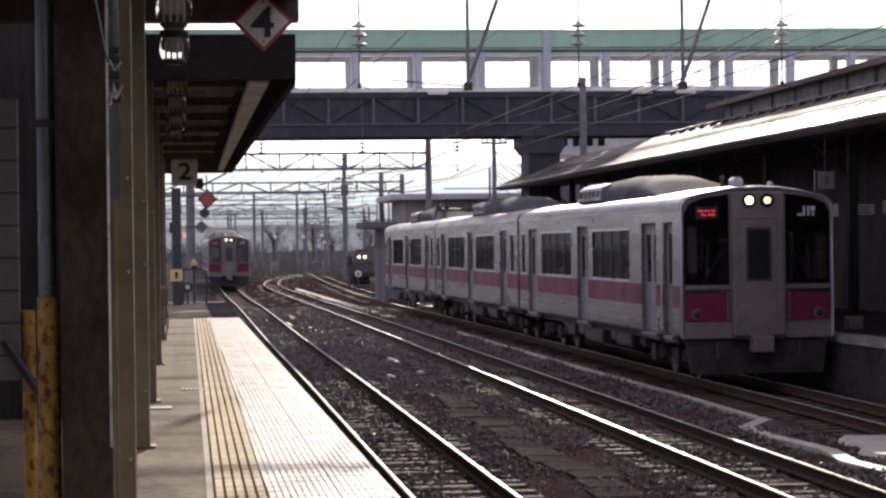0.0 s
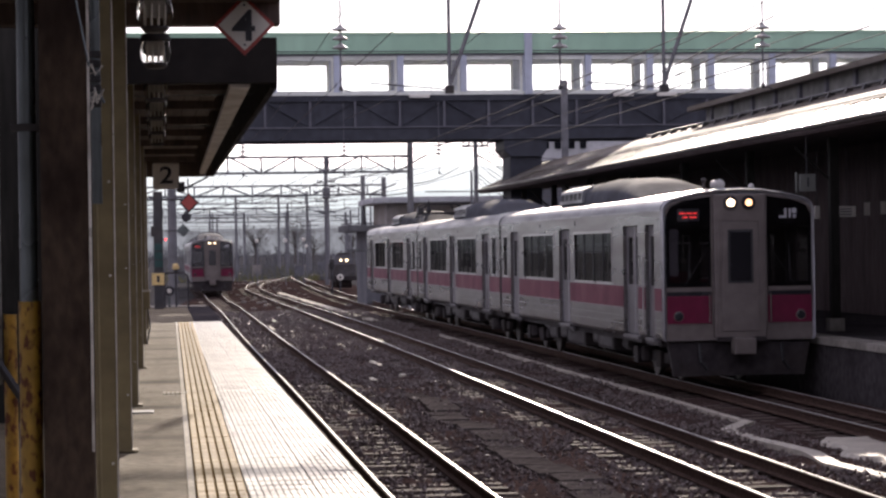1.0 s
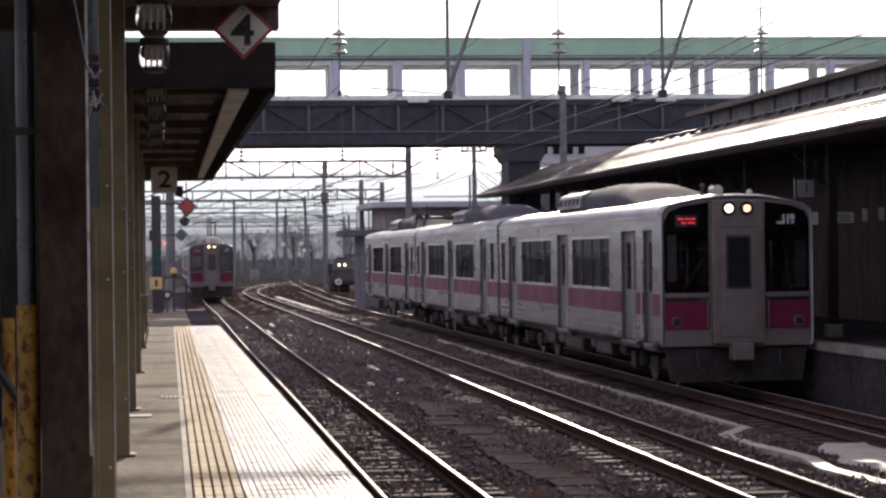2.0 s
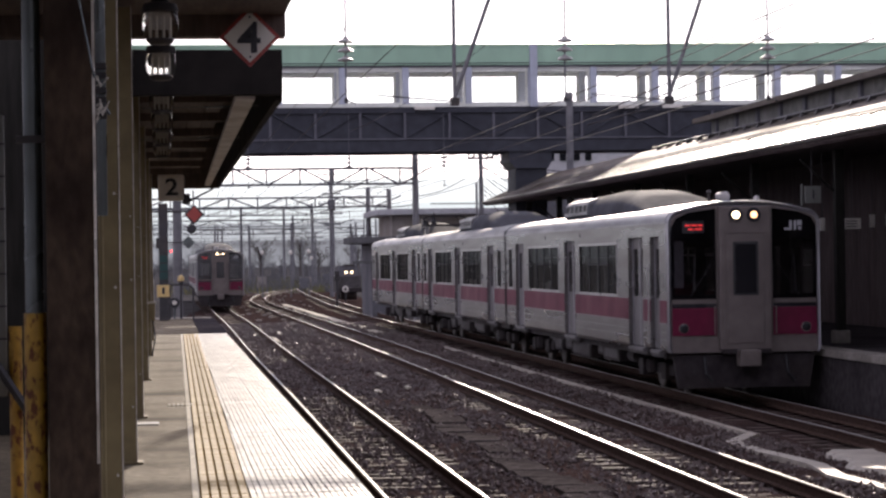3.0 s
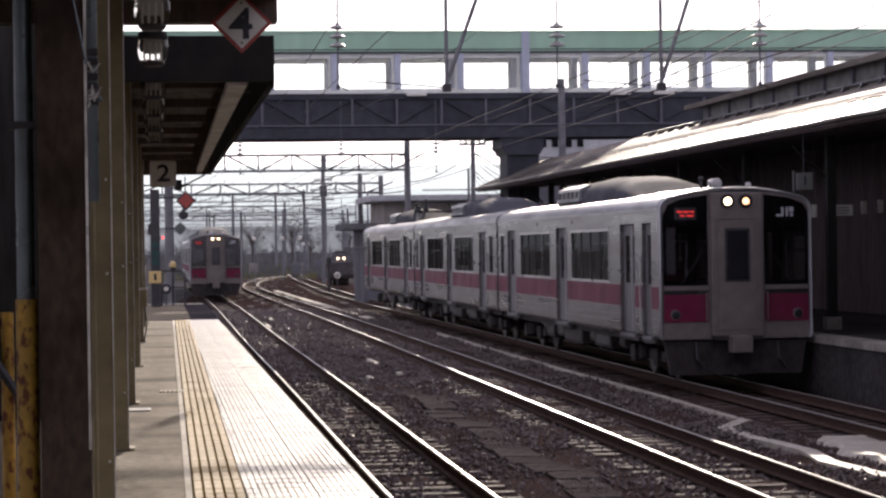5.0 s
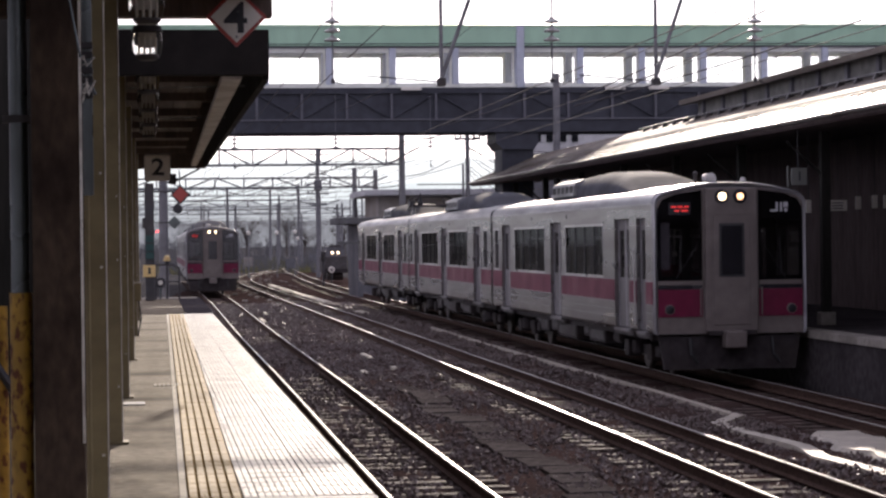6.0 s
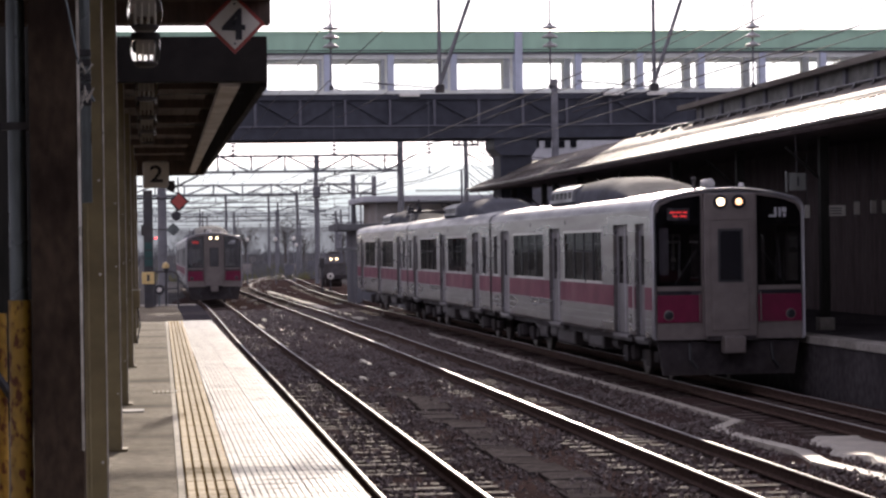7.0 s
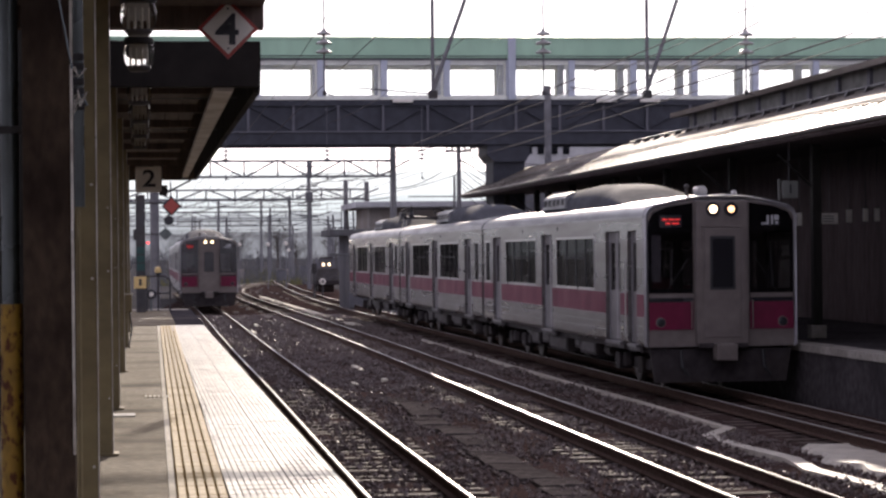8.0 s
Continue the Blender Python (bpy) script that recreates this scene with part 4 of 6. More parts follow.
def pantograph(car, y):
    """A folded current collector on its insulators, on the car's roof."""
    z = 3.60
    base = part("pantograph", Shape().box(-0.75, -0.67, y - 0.9, y + 0.9, z + 0.22, z + 0.30).box(0.67, 0.75, y - 0.9, y + 0.9, z + 0.22, z + 0.30).box(-0.75, 0.75, y - 0.9, y - 0.82, z + 0.22, z + 0.30).box(-0.75, 0.75, y + 0.82, y + 0.9, z + 0.22, z + 0.30), DARK_STEEL, car, "folded dark pantograph on the roof")
    for x in (-0.71, 0.71):
        for d in (-0.8, 0.8):
            part("insulator", Shape().lathe([(0.06, z - 0.16), (0.09, z - 0.1), (0.05, z - 0.04), (0.09, z + 0.03), (0.05, z + 0.1), (0.08, z + 0.16), (0.05, z + 0.22)], (x, y + d, 0), 12), PORCELAIN, base)
        part("lower_arm", Shape().rod((x, y - 0.8, z + 0.30), (x * 0.9, y + 0.75, z + 0.42), 0.04, 8), DARK_STEEL, base)
        part("upper_arm", Shape().rod((x * 0.9, y + 0.75, z + 0.42), (x * 0.6, y - 0.3, z + 0.56), 0.03, 8), DARK_STEEL, base)
        part("spring_box", Shape().box(x - 0.1, x + 0.1, y - 0.45, y + 0.2, z + 0.24, z + 0.46, 0.03), DARK_STEEL, base)
    for d in (-0.14, 0.14):
        part("collector_strip", Shape().sweep([(-0.03, -0.02), (0.03, -0.02), (0.03, 0.03), (-0.03, 0.03)], [(-0.85, y - 0.3 + d, z + 0.46), (-0.6, y - 0.3 + d, z + 0.60), (0.6, y - 0.3 + d, z + 0.60), (0.85, y - 0.3 + d, z + 0.46)]), DARK_STEEL, base)
    part("arrester", Shape().lathe([(0.1, z - 0.16), (0.13, z), (0.08, z + 0.1), (0.12, z + 0.2), (0.07, z + 0.3), (0.11, z + 0.4), (0.04, z + 0.62), (0.02, z + 0.78)], (-0.2, y + 1.5, 0), 12), DARK_STEEL, car, "tall dark lightning arrester")
    part("roof_switch_box", Shape().box(-0.55, 0.5, y + 1.0, y + 1.9, z - 0.2, z + 0.22, 0.05), DARK_STEEL, car)


coming = [copy_thing(lead, pose(TRACK_1, 155, 0)), copy_thing(mid, pose(TRACK_1, 155 + CAR, 0)), copy_thing(mid, pose(TRACK_1, 155 + 2 * CAR, 0))]
pantograph(tail, 5.3)
for o in coming:
    tagged(o, "stainless commuter train car with pink band, arriving slowly", "train car", "arriving train")
for o in coming[0].children_recursive:  # both headlamps of the arriving train burn white
    if o.name.startswith("lens"):
        o.material_slots[0].link = "OBJECT"
        o.material_slots[0].material = HEADLAMP


# ---------------------------------------------------------------- footbridge
BY = 84.0


def footbridge():
    br = thing("footbridge", "covered station footbridge with green fascia over dark girder", "footbridge", (0, 0, 0.23))
    x0, x1, y0, y1 = -16.0, 40.0, BY, BY + 2.5
    part("deck", Shape().box(x0, x1, y0 + 0.25, y1 - 0.25, 6.45, 6.75), BRIDGE_DARK, br, "dark bridge deck")
    for y in (y0, y1 - 0.2):
        gird = part("girder", Shape().box(x0, x1, y, y + 0.2, 6.22, 6.66).box(x0, x1, y, y + 0.2, 7.62, 7.82), BRIDGE_DARK, br, "dark lattice girder")
        part("girder_sheet", Shape().box(x0, x1, y + 0.10, y + 0.14, 6.66, 7.62), BRIDGE_DARK, gird)
        part("flange", Shape().box(x0, x1, y - 0.06, y + 0.14, 6.662, 6.71), BRIDGE_UPRIGHT, gird, "pale edge of the lower flange")
        k = 0
        x = -15.4
        while x < x1 - 1:
            if y == y0:
                part("upright", Shape().box(x - 0.04, x + 0.04, y - 0.01, y + 0.1, 6.712, 7.62), BRIDGE_UPRIGHT, gird, "grey girder upright")
                a, b = (6.72, 7.6) if k % 2 else (7.6, 6.72)
                part("diagonal", Shape().rod((x + 0.04, y + 0.05, a), (x + 1.56, y + 0.05, b), 0.03, 6), BRIDGE_DARK, gird)
            x += 1.60
            k += 1
        part("sill_rail", Shape().box(x0, x1, y - 0.03, y + 0.2, 7.822, 7.93), BRIDGE_PALE, br, "pale window sill")
        part("fascia", Shape().box(x0, x1, y - 0.12, y + 0.22, 9.30, 10.02, 0.03), GREEN, br, "green sheet fascia")
        part("fascia_trim", Shape().box(x0, x1, y - 0.06, y + 0.2, 9.235, 9.296), BRIDGE_UPRIGHT, br)
        part("fascia_bead", Shape().box(x0, x1, y - 0.135, y - 0.1, 9.36, 9.39), BRIDGE_DARK, br)
        xs = [6.38 + 2.265 * i for i in range(-9, 15)]
        for i, x in enumerate(xs):
            w = part("window", Shape().box(x + 0.12, x + 2.14, y + 0.02, y + 0.12, 9.07, 9.235).box(x + 0.12, x + 2.14, y + 0.02, y + 0.12, 7.93, 7.99).box(x + 1.09, x + 1.11, y + 0.05, y + 0.08, 7.99, 9.07), BRIDGE_PALE, br, "footbridge window with a pale frame")
            pn = part("pane", Shape().box(x + 0.12, x + 2.14, y + 0.06, y + 0.068, 7.99, 9.07), PANE, w)
            pn.visible_shadow = False
            part("inner_frame", Shape().box(x + 2.05, x + 2.135, y + 0.03, y + 0.11, 7.99, 9.07), BRIDGE_PALE, w)
            part("post", Shape().box(x - 0.115, x + 0.115, y - 0.05, y + 0.2, 7.93, 9.235), BRIDGE_POST, br, "blue-grey window post")
    part("downpipe", Shape().box(13.1, 13.38, y0 - 0.22, y0 - 0.05, 7.8, 10.05, 0.02), BRIDGE_POST, br, "wide blue-grey upright cover")
    part("roof", Shape().prism([(y0 - 0.15, 9.98), (y1 + 0.15, 9.98), (y1 + 0.15, 10.05), ((y0 + y1) / 2, 10.2), (y0 - 0.15, 10.05)], x0, x1, "x"), GREEN, br, "shallow green roof")
    part("ceiling_strip", Shape().box(x0, x1, y0 + 0.2, y1 - 0.2, 9.28, 9.30), BRIDGE_PALE, br)
    for x in (9.3, 16.7, 18.3):
        part("lamp_grid", Shape().box(x - 0.36, x + 0.36, y0 - 0.16, y0 - 0.02, 7.72, 7.84, 0.01), SIGN_WHITE, br, "white ventilation grid")
    pier = Shape().box(12.6, 13.75, BY + 0.3, BY + 2.3, BED - 0.4, 6.22, 0.03).prism([(12.35, 6.22), (13.9, 6.22), (13.9, 5.85), (13.75, 5.6), (12.6, 5.6), (12.35, 5.85)], BY + 0.1, BY + 2.4)
    part("pier", pier, BRIDGE_DARK, br, "dark boxed stair pier")
    part("pier", Shape().box(-6.4, -5.4, BY + 0.3, BY + 2.3, BED - 0.4, 6.22, 0.03), BRIDGE_DARK, br)
    return br


# ---------------------------------------------------------------- island canopy and columns
def island_canopies():
    c = thing("island_canopy", "low brown platform canopy with dark end fascia", "canopy")
    # deck widened to the left, out of sight, to hold back sky light
    part("roof_deck", Shape().prism([(-11.0, 4.80), (1.12, 4.52), (1.12, 4.62), (-11.0, 4.92)], 23.0, 49.2), CANOPY_WOOD, c, "brown boarded canopy underside")
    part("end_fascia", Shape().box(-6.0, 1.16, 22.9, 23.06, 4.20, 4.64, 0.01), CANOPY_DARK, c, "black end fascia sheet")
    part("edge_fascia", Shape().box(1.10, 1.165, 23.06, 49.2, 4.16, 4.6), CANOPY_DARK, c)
    part("far_fascia", Shape().box(-6.0, 1.16, 49.1, 49.25, 4.13, 4.6), CANOPY_WOOD, c)
    part("gutter", Shape().prism([(0.71, 23.07), (0.90, 23.07), (0.96, 49.0), (0.85, 49.0)], 4.17, 4.24, "z"), WHITE_BEAM, c, "off-white gutter board")
    for k in range(9):
        part("soffit_board", Shape().box(-1.0 + 0.19 * k, -0.82 + 0.19 * k, 23.07, 49.0, 4.44, 4.47 + 0.002 * (k % 2)), CANOPY_WOOD, c)
    for y in (26.0, 29.4, 32.8, 36.2, 39.6, 43.0, 46.4):
        part("cross_beam", Shape().box(-6.0, 0.9, y - 0.05, y + 0.05, 4.34, 4.52), CANOPY_WOOD, c, "brown cross beam")
    for y in (24.8, 31.0):
        part("tie_wire", Shape().rod((-0.4, y, 4.20), (1.0, y, 4.22), 0.006, 5).rod((0.2, y, 4.21), (0.7, y + 1.4, 4.30), 0.005, 5), GREY_PIPE, c)
    n = thing("near_canopy", "higher dark platform canopy over the near platform", "canopy")
    # unseen stretch behind the camera and to the left is added to block sky light
    part("roof_deck", Shape().box(-11.0, 1.02, -60, 19.9, 4.64, 4.86), CANOPY_WOOD, n)
    part("end_beam", Shape().box(-6.0, 1.03, 19.7, 19.95, 4.46, 4.82, 0.01), CANOPY_WOOD, n, "brown canopy end beam")
    for y in (2, 5, 8, 12, 16):
        part("cross_beam", Shape().box(-6.0, 0.98, y - 0.05, y + 0.05, 4.48, 4.64), CANOPY_WOOD, n)


def columns():
    first = None
    for y in (12.8, 18.9, 24.5, 32.4, 41.0, 49.0):
        m = pose(-0.29, y, PLATFORM)
        if first is None:
            first = thing("canopy_column", "tan painted steel canopy column with rolled edges", "column", (0, 0, 0), "canopy columns")
            sh = Shape().box(-0.058, 0.058, -0.085, -0.07, 0, 3.6, 0.003).box(-0.058, 0.058, 0.07, 0.085, 0, 3.6, 0.003).box(-0.005, 0.005, -0.07, 0.07, 0, 3.6)
            part("shaft", sh, TAN, first)
            # pale rod: worn edge plus the thin highlight along it, painted
            part("flange_edge", Shape().rod((0.056, -0.087, 0), (0.056, -0.087, 3.6), 0.004, 6), PALE_EDGE, first, "worn flange edge with its highlight painted pale")
            part("base_plate", Shape().box(-0.1, 0.1, -0.12, 0.12, 0, 0.015), TAN, first)
            for z in (0.45, 1.45, 1.95):
                part("bolt", Shape().lathe([(0.008, -0.092), (0.008, -0.085)], (0.03, 0, z), 8, "y"), PALE_EDGE, first)
            first.matrix_basis = m
        else:
            copy_thing(first, m)
    r = thing("rusty_column", "rust-brown riveted steel column close to the platform edge", "column", (-0.355, 9.4, PLATFORM))
    part("shaft", Shape().box(-0.098, 0.094, -0.11, -0.095, 0, 3.66, 0.003).box(-0.098, 0.094, 0.095, 0.11, 0, 3.66).box(-0.006, 0.006, -0.095, 0.095, 0, 3.66), RUST, r)
    # this pale strip paints the highlight running down the column's edge
    part("edge_glint", Shape().box(0.086, 0.0965, -0.118, -0.1105, 0.8, 3.45), PALE_EDGE, r, "pale strip painted as a bright edge highlight")
    p = thing("drain_pipe", "grey drain pipe with a rusting yellow guard below", "pipe", (-0.508, 9.4, PLATFORM))
    part("pipe", Shape().rod((0, 0, 0), (0, 0, 3.64), 0.036, 16), GREY_PIPE, p, "", True)
    part("guard", Shape().rod((0.002, 0, 0), (0.002, 0, 1.385), 0.044, 18), YELLOW_RUST, p, "rusting yellow pipe guard", True)
    part("clip", Shape().box(-0.06, 0.12, -0.04, 0.04, 2.05, 2.08), DARK_STEEL, p)
    y2 = thing("yellow_post", "dull yellow painted post beside the pipe", "post", (-0.62, 10.0, PLATFORM))
    part("shaft", Shape().rod((0, 0, 0), (0, 0, 1.32), 0.028, 12), YELLOW_RUST, y2, "", True)
    q = thing("conduit", "grey conduit clamped to the tan column", "pipe", (-0.325, 12.62, PLATFORM))
    part("tube", Shape().rod((0, 0, 1.83), (0, 0, 3.6), 0.033, 14), GREY_PIPE, q, "", True)
    part("foot", Shape().rod((0, 0, 0), (0, 0, 1.84), 0.008, 8), TAN, q)
    for k, z in enumerate((2.34, 2.42, 2.47, 2.55, 2.60)):
        part("clamp", Shape().box(-0.055 + 0.02 * (k % 2), 0.035, -0.06, 0.05, z, z + 0.035, 0.006), DARK_STEEL, q)
    part("bolt_rod", Shape().rod((-0.05, -0.04, 2.55), (0.05, -0.04, 2.36), 0.009, 6), GREY_PIPE, q)
    rng = random.Random(21)
    for z in (2.38, 2.52, 3.05, 3.2):
        coil = Shape()
        last = Vector((0.0, -0.05, z))
        for k in range(9):
            nxt = Vector((rng.uniform(-0.045, 0.05), rng.uniform(-0.07, -0.035), z + rng.uniform(-0.07, 0.07)))
            coil.rod(last, nxt, 0.0035, 5)
            last = nxt
        part("wire_tie", coil, PALE_EDGE, q, "loose bright tie wire")
    w = thing("stay_wire", "thin grey stay wire tied to the conduit", "wire", (0, 0, 0))
    part("strand", Shape().rod((-0.258, 9.2, 3.30), (-0.50, 9.2, 4.64), 0.0045, 6), GREY_PIPE, w)


def lanterns():
    first = None
    for y in (15.9, 19.0, 23.3, 26.5, 29.7, 32.9):
        m = pose(-0.005, y, 4.17)
        if first is None:
            first = thing("glass_lantern", "unlit clear glass platform lantern with a dark cap", "lamp", (0, 0, 0), "platform lanterns")
            part("cap", Shape().lathe([(0.03, 0.24), (0.06, 0.16), (0.11, 0.145), (0.125, 0.10), (0.115, 0.09)], (0, 0, 0), 16), DARK_STEEL, first, "", True)
            part("globe", Shape().lathe([(0.112, 0.09), (0.122, 0.03), (0.118, -0.04), (0.10, -0.08), (0.085, -0.085)], (0, 0, 0), 20), LAMP_GLASS, first, "clear ribbed glass", True)
            part("base_ring", Shape().lathe([(0.09, -0.085), (0.095, -0.10), (0.07, -0.125), (0.03, -0.13)], (0, 0, 0), 16), DARK_STEEL, first, "", True)
            for x, y in ((-0.062, -0.03), (-0.022, -0.06), (0.022, -0.06), (0.062, -0.03)):
                part("tube", Shape().rod((x, y, -0.085), (x, y, 0.055), 0.009, 8), SIGN_WHITE, first, "white lamp tube")
            part("reflector", Shape().box(-0.06, 0.06, 0.03, 0.045, -0.02, 0.09), WHITE_BEAM, first)
            part("rod", Shape().rod((0, 0, 0.2), (0, 0, 0.48), 0.015, 8), DARK_STEEL, first)
            first.matrix_basis = m
        else:
            copy_thing(first, m)


def signs():
    s = thing("hanging_diamond_sign", "white diamond sign with red border and numeral 4", "sign", (0.727, 19.6, 4.445))
    d = 0.25
    part("border", Shape().prism([(0, -d), (d, 0), (0, d), (-d, 0)], -0.012, 0.012), SIGN_RED, s, "red border")
    e = 0.212
    part("plate", Shape().prism([(0, -e), (e, 0), (0, e), (-e, 0)], -0.017, 0.0), SIGN_WHITE, s)
    writing("4", 0.355, SIGN_BLACK, s, (-0.005, -0.019, -0.02), squeeze=1.1)
    for z in (-0.165, 0.165):
        part("bolt", Shape().lathe([(0.01, -0.022), (0.01, -0.015)], (0, 0, z), 8, "y"), GREY_PIPE, s)
    part("hanger", Shape().box(-0.02, 0.02, 0.012, 0.12, 0.0, 0.2), DARK_STEEL, s)
    t = thing("hanging_number_sign", "square white sign with black numeral 2", "sign", (0.16, 48.6, 4.13))
    part("plate", Shape().box(-0.27, 0.27, -0.03, 0.03, -0.27, 0.27, 0.05), SIGN_WHITE, t)
    writing("2", 0.48, SIGN_BLACK, t, (0.01, -0.034, 0.0), squeeze=1.15)
    part("bracket", Shape().box(0.22, 0.38, -0.02, 0.05, -0.33, -0.12), DARK_STEEL, t)
    part("stay", Shape().rod((0.3, 0.02, -0.3), (0.85, 0.3, -0.02), 0.02, 6), DARK_STEEL, t)
    u = thing("hanging_number_sign", "square sign with black numeral 1, shade painted as grey", "sign", (12.28, 44.0, 3.72))
    # grey instead of sign white: the canopy's shade is put into the colour
    part("plate", Shape().box(-0.14, 0.17, -0.03, 0.03, -0.165, 0.165, 0.01), BOARD_GREY, u)
    part("post", Shape().rod((-0.2, 0, -0.2), (-0.2, 0, 0.2), 0.02, 8), BOARD_GREY, u)
    part("hanger", Shape().rod((0.0, 0, 0.15), (0.0, 0, 0.95), 0.012, 8), DARK_STEEL, u)
    writing("1", 0.24, SIGN_BLACK, u, (0.02, -0.034, 0.0))


def platform_end_gear():
    y = 66.0
    p = thing("signal_post", "dark post with red diamond marker, disc and plates", "signal post", (-0.02, y, PLATFORM))
    part("mast", Shape().box(-0.13, 0.13, -0.1, 0.1, 0, 3.25, 0.02), DARK_STEEL, p)
    part("arm", Shape().rod((-0.3, 0, 3.02), (0.8, 0, 3.02), 0.03, 8), DARK_STEEL, p)
    part("arm", Shape().rod((0.1, 0, 2.16), (0.55, 0, 2.16), 0.02, 8), DARK_STEEL, p)
    part("hanger", Shape().rod((0.84, 0, 3.02), (0.84, 0, 3.6), 0.02, 8), DARK_STEEL, p)
    d = 0.28
    cx, cz = 0.86, 2.93
    part("diamond_border", Shape().prism([(cx, cz - d), (cx + d, cz), (cx, cz + d), (cx - d, cz)], -0.06, -0.03), DARK_STEEL, p)
    d = 0.22
    part("diamond", Shape().prism([(cx, cz - d), (cx + d, cz), (cx, cz + d), (cx - d, cz)], -0.075, -0.05), SIGN_RED, p, "red diamond marker")
    part("disc", Shape().lathe([(0.125, -0.06), (0.135, -0.04), (0.125, -0.02)], (0.78, 0, 2.53), 18, "y"), SIGN_BLACK, p, "black disc")
    part("disc_stem", Shape().rod((0.78, -0.03, 2.5), (0.82, -0.03, 2.8), 0.015, 6), DARK_STEEL, p)
    d = 0.19
    part("pale_diamond", Shape().prism([(0.69, 2.16 - d), (0.69 + d, 2.16), (0.69, 2.16 + d), (0.69 - d, 2.16)], -0.05, -0.03), GREY_PIPE, p)
    for z in (1.15, 1.38, 1.62):
        part("plate", Shape().box(-0.11, 0.11, -0.13, -0.1, z, z + 0.19), SIGN_GREEN, p, "dark green plate")
    part("caution_plate", Shape().box(-0.19, 0.15, -0.15, -0.11, 0.66, 0.99, 0.01), PLATE_YELLOW, p, "pale yellow plate")
    part("plate_mark", Shape().box(-0.05, 0.02, -0.156, -0.14, 0.74, 0.92), SIGN_BLACK, p)
    part("signal_lamp", Shape().box(-0.2, -0.1, -0.1, 0.1, 2.0, 2.3, 0.02).rod((0.1, 0, 1.92), (0.2, -0.05, 1.92), 0.02, 6), DARK_STEEL, p)
    part("red_lamp", Shape().lathe([(0.022, -0.05), (0.028, -0.03), (0.025, 0.0)], (0.21, -0.06, 1.92), 10, "y"), RED_LAMP, p, "small red signal light")
    q = thing("platform_end_pole", "grey round catenary pole at the platform end", "pole", (0.395, 70.6, BED))
    part("shaft", Shape().rod((0, 0, 0), (0, 0, 5.7), 0.145, 14, 0.125), POLE_GREY, q, "", True)
    f = thing("end_railing", "dark steel railing closing the platform end", "railing", (0, 67.6, PLATFORM))
    part("top_rail", Shape().rod((0.1, 0, 0.98), (0.66, 0, 0.98), 0.028, 8).rod((0.66, 0, 0.98), (0.80, 0, 0.88), 0.028, 8), DARK_STEEL, f)
    for x in (0.14, 0.46, 0.80):
        part("post", Shape().rod((x, 0, 0), (x, 0, 0.98 if x < 0.7 else 0.88), 0.028, 8), DARK_STEEL, f)
    part("mid_rail", Shape().rod((0.1, 0, 0.5), (0.80, 0, 0.5), 0.02, 8), DARK_STEEL, f)
    g = thing("round_marker", "small white ring marker on the railing", "marker", (0.27, 67.54, PLATFORM + 0.47))
    part("ring", Shape().lathe([(0.14, -0.03), (0.15, 0.0), (0.14, 0.02)], (0, 0, 0), 16, "y"), SIGN_BLACK, g)
    part("centre", Shape().lathe([(0.065, -0.035), (0.07, -0.02), (0.065, 0.0)], (0, 0, 0), 16, "y"), SIGN_WHITE, g)
    part("stem", Shape().rod((0, 0, -0.47), (0, 0, 0), 0.03, 8), GREY_PIPE, g)
    bl = thing("hazard_lamp", "small yellow and black hazard lamp on the railing", "lamp", (0.46, 67.6, PLATFORM + 1.0))
    part("base", Shape().lathe([(0.05, 0.0), (0.07, 0.02), (0.07, 0.08)], (0, 0, 0), 10), SIGN_BLACK, bl)
    part("dome", Shape().lathe([(0.09, 0.08), (0.1, 0.14), (0.07, 0.22), (0.02, 0.25)], (0, 0, 0), 12), PLATE_YELLOW, bl, "yellow lamp dome", True)
    b = thing("phone_box", "small brown equipment box on a column", "box", (-0.26, 40.85, PLATFORM + 0.76))
    part("case", Shape().box(-0.09, 0.09, -0.08, 0.08, -0.16, 0.14, 0.02), TAN, b)
    part("lid", Shape().box(-0.1, 0.11, -0.1, 0.1, 0.14, 0.165, 0.005), PALE_LINE, b)
    part("cable", Shape().rod((0.05, 0, -0.16), (0.09, 0, -0.45), 0.012, 6).rod((0.09, 0, -0.45), (0.03, 0, -0.76), 0.012, 6), SEAM, b)
    h = thing("floor_plate", "pale metal cover plate in the asphalt", "plate", (-0.19, 23.5, PLATFORM))
    part("lid", Shape().box(-0.12, 0.115, -0.17, 0.17, -0.01, 0.008, 0.004), TILE, h)
    k = thing("drain_grate", "small pale drain grate set in the asphalt", "grate", (0.11, 26.5, PLATFORM))
    for i in range(6):
        part("bar", Shape().box(-0.09 + 0.048 * i, -0.06 + 0.048 * i, -0.17, 0.17, -0.01, 0.006), PALE_LINE, k)


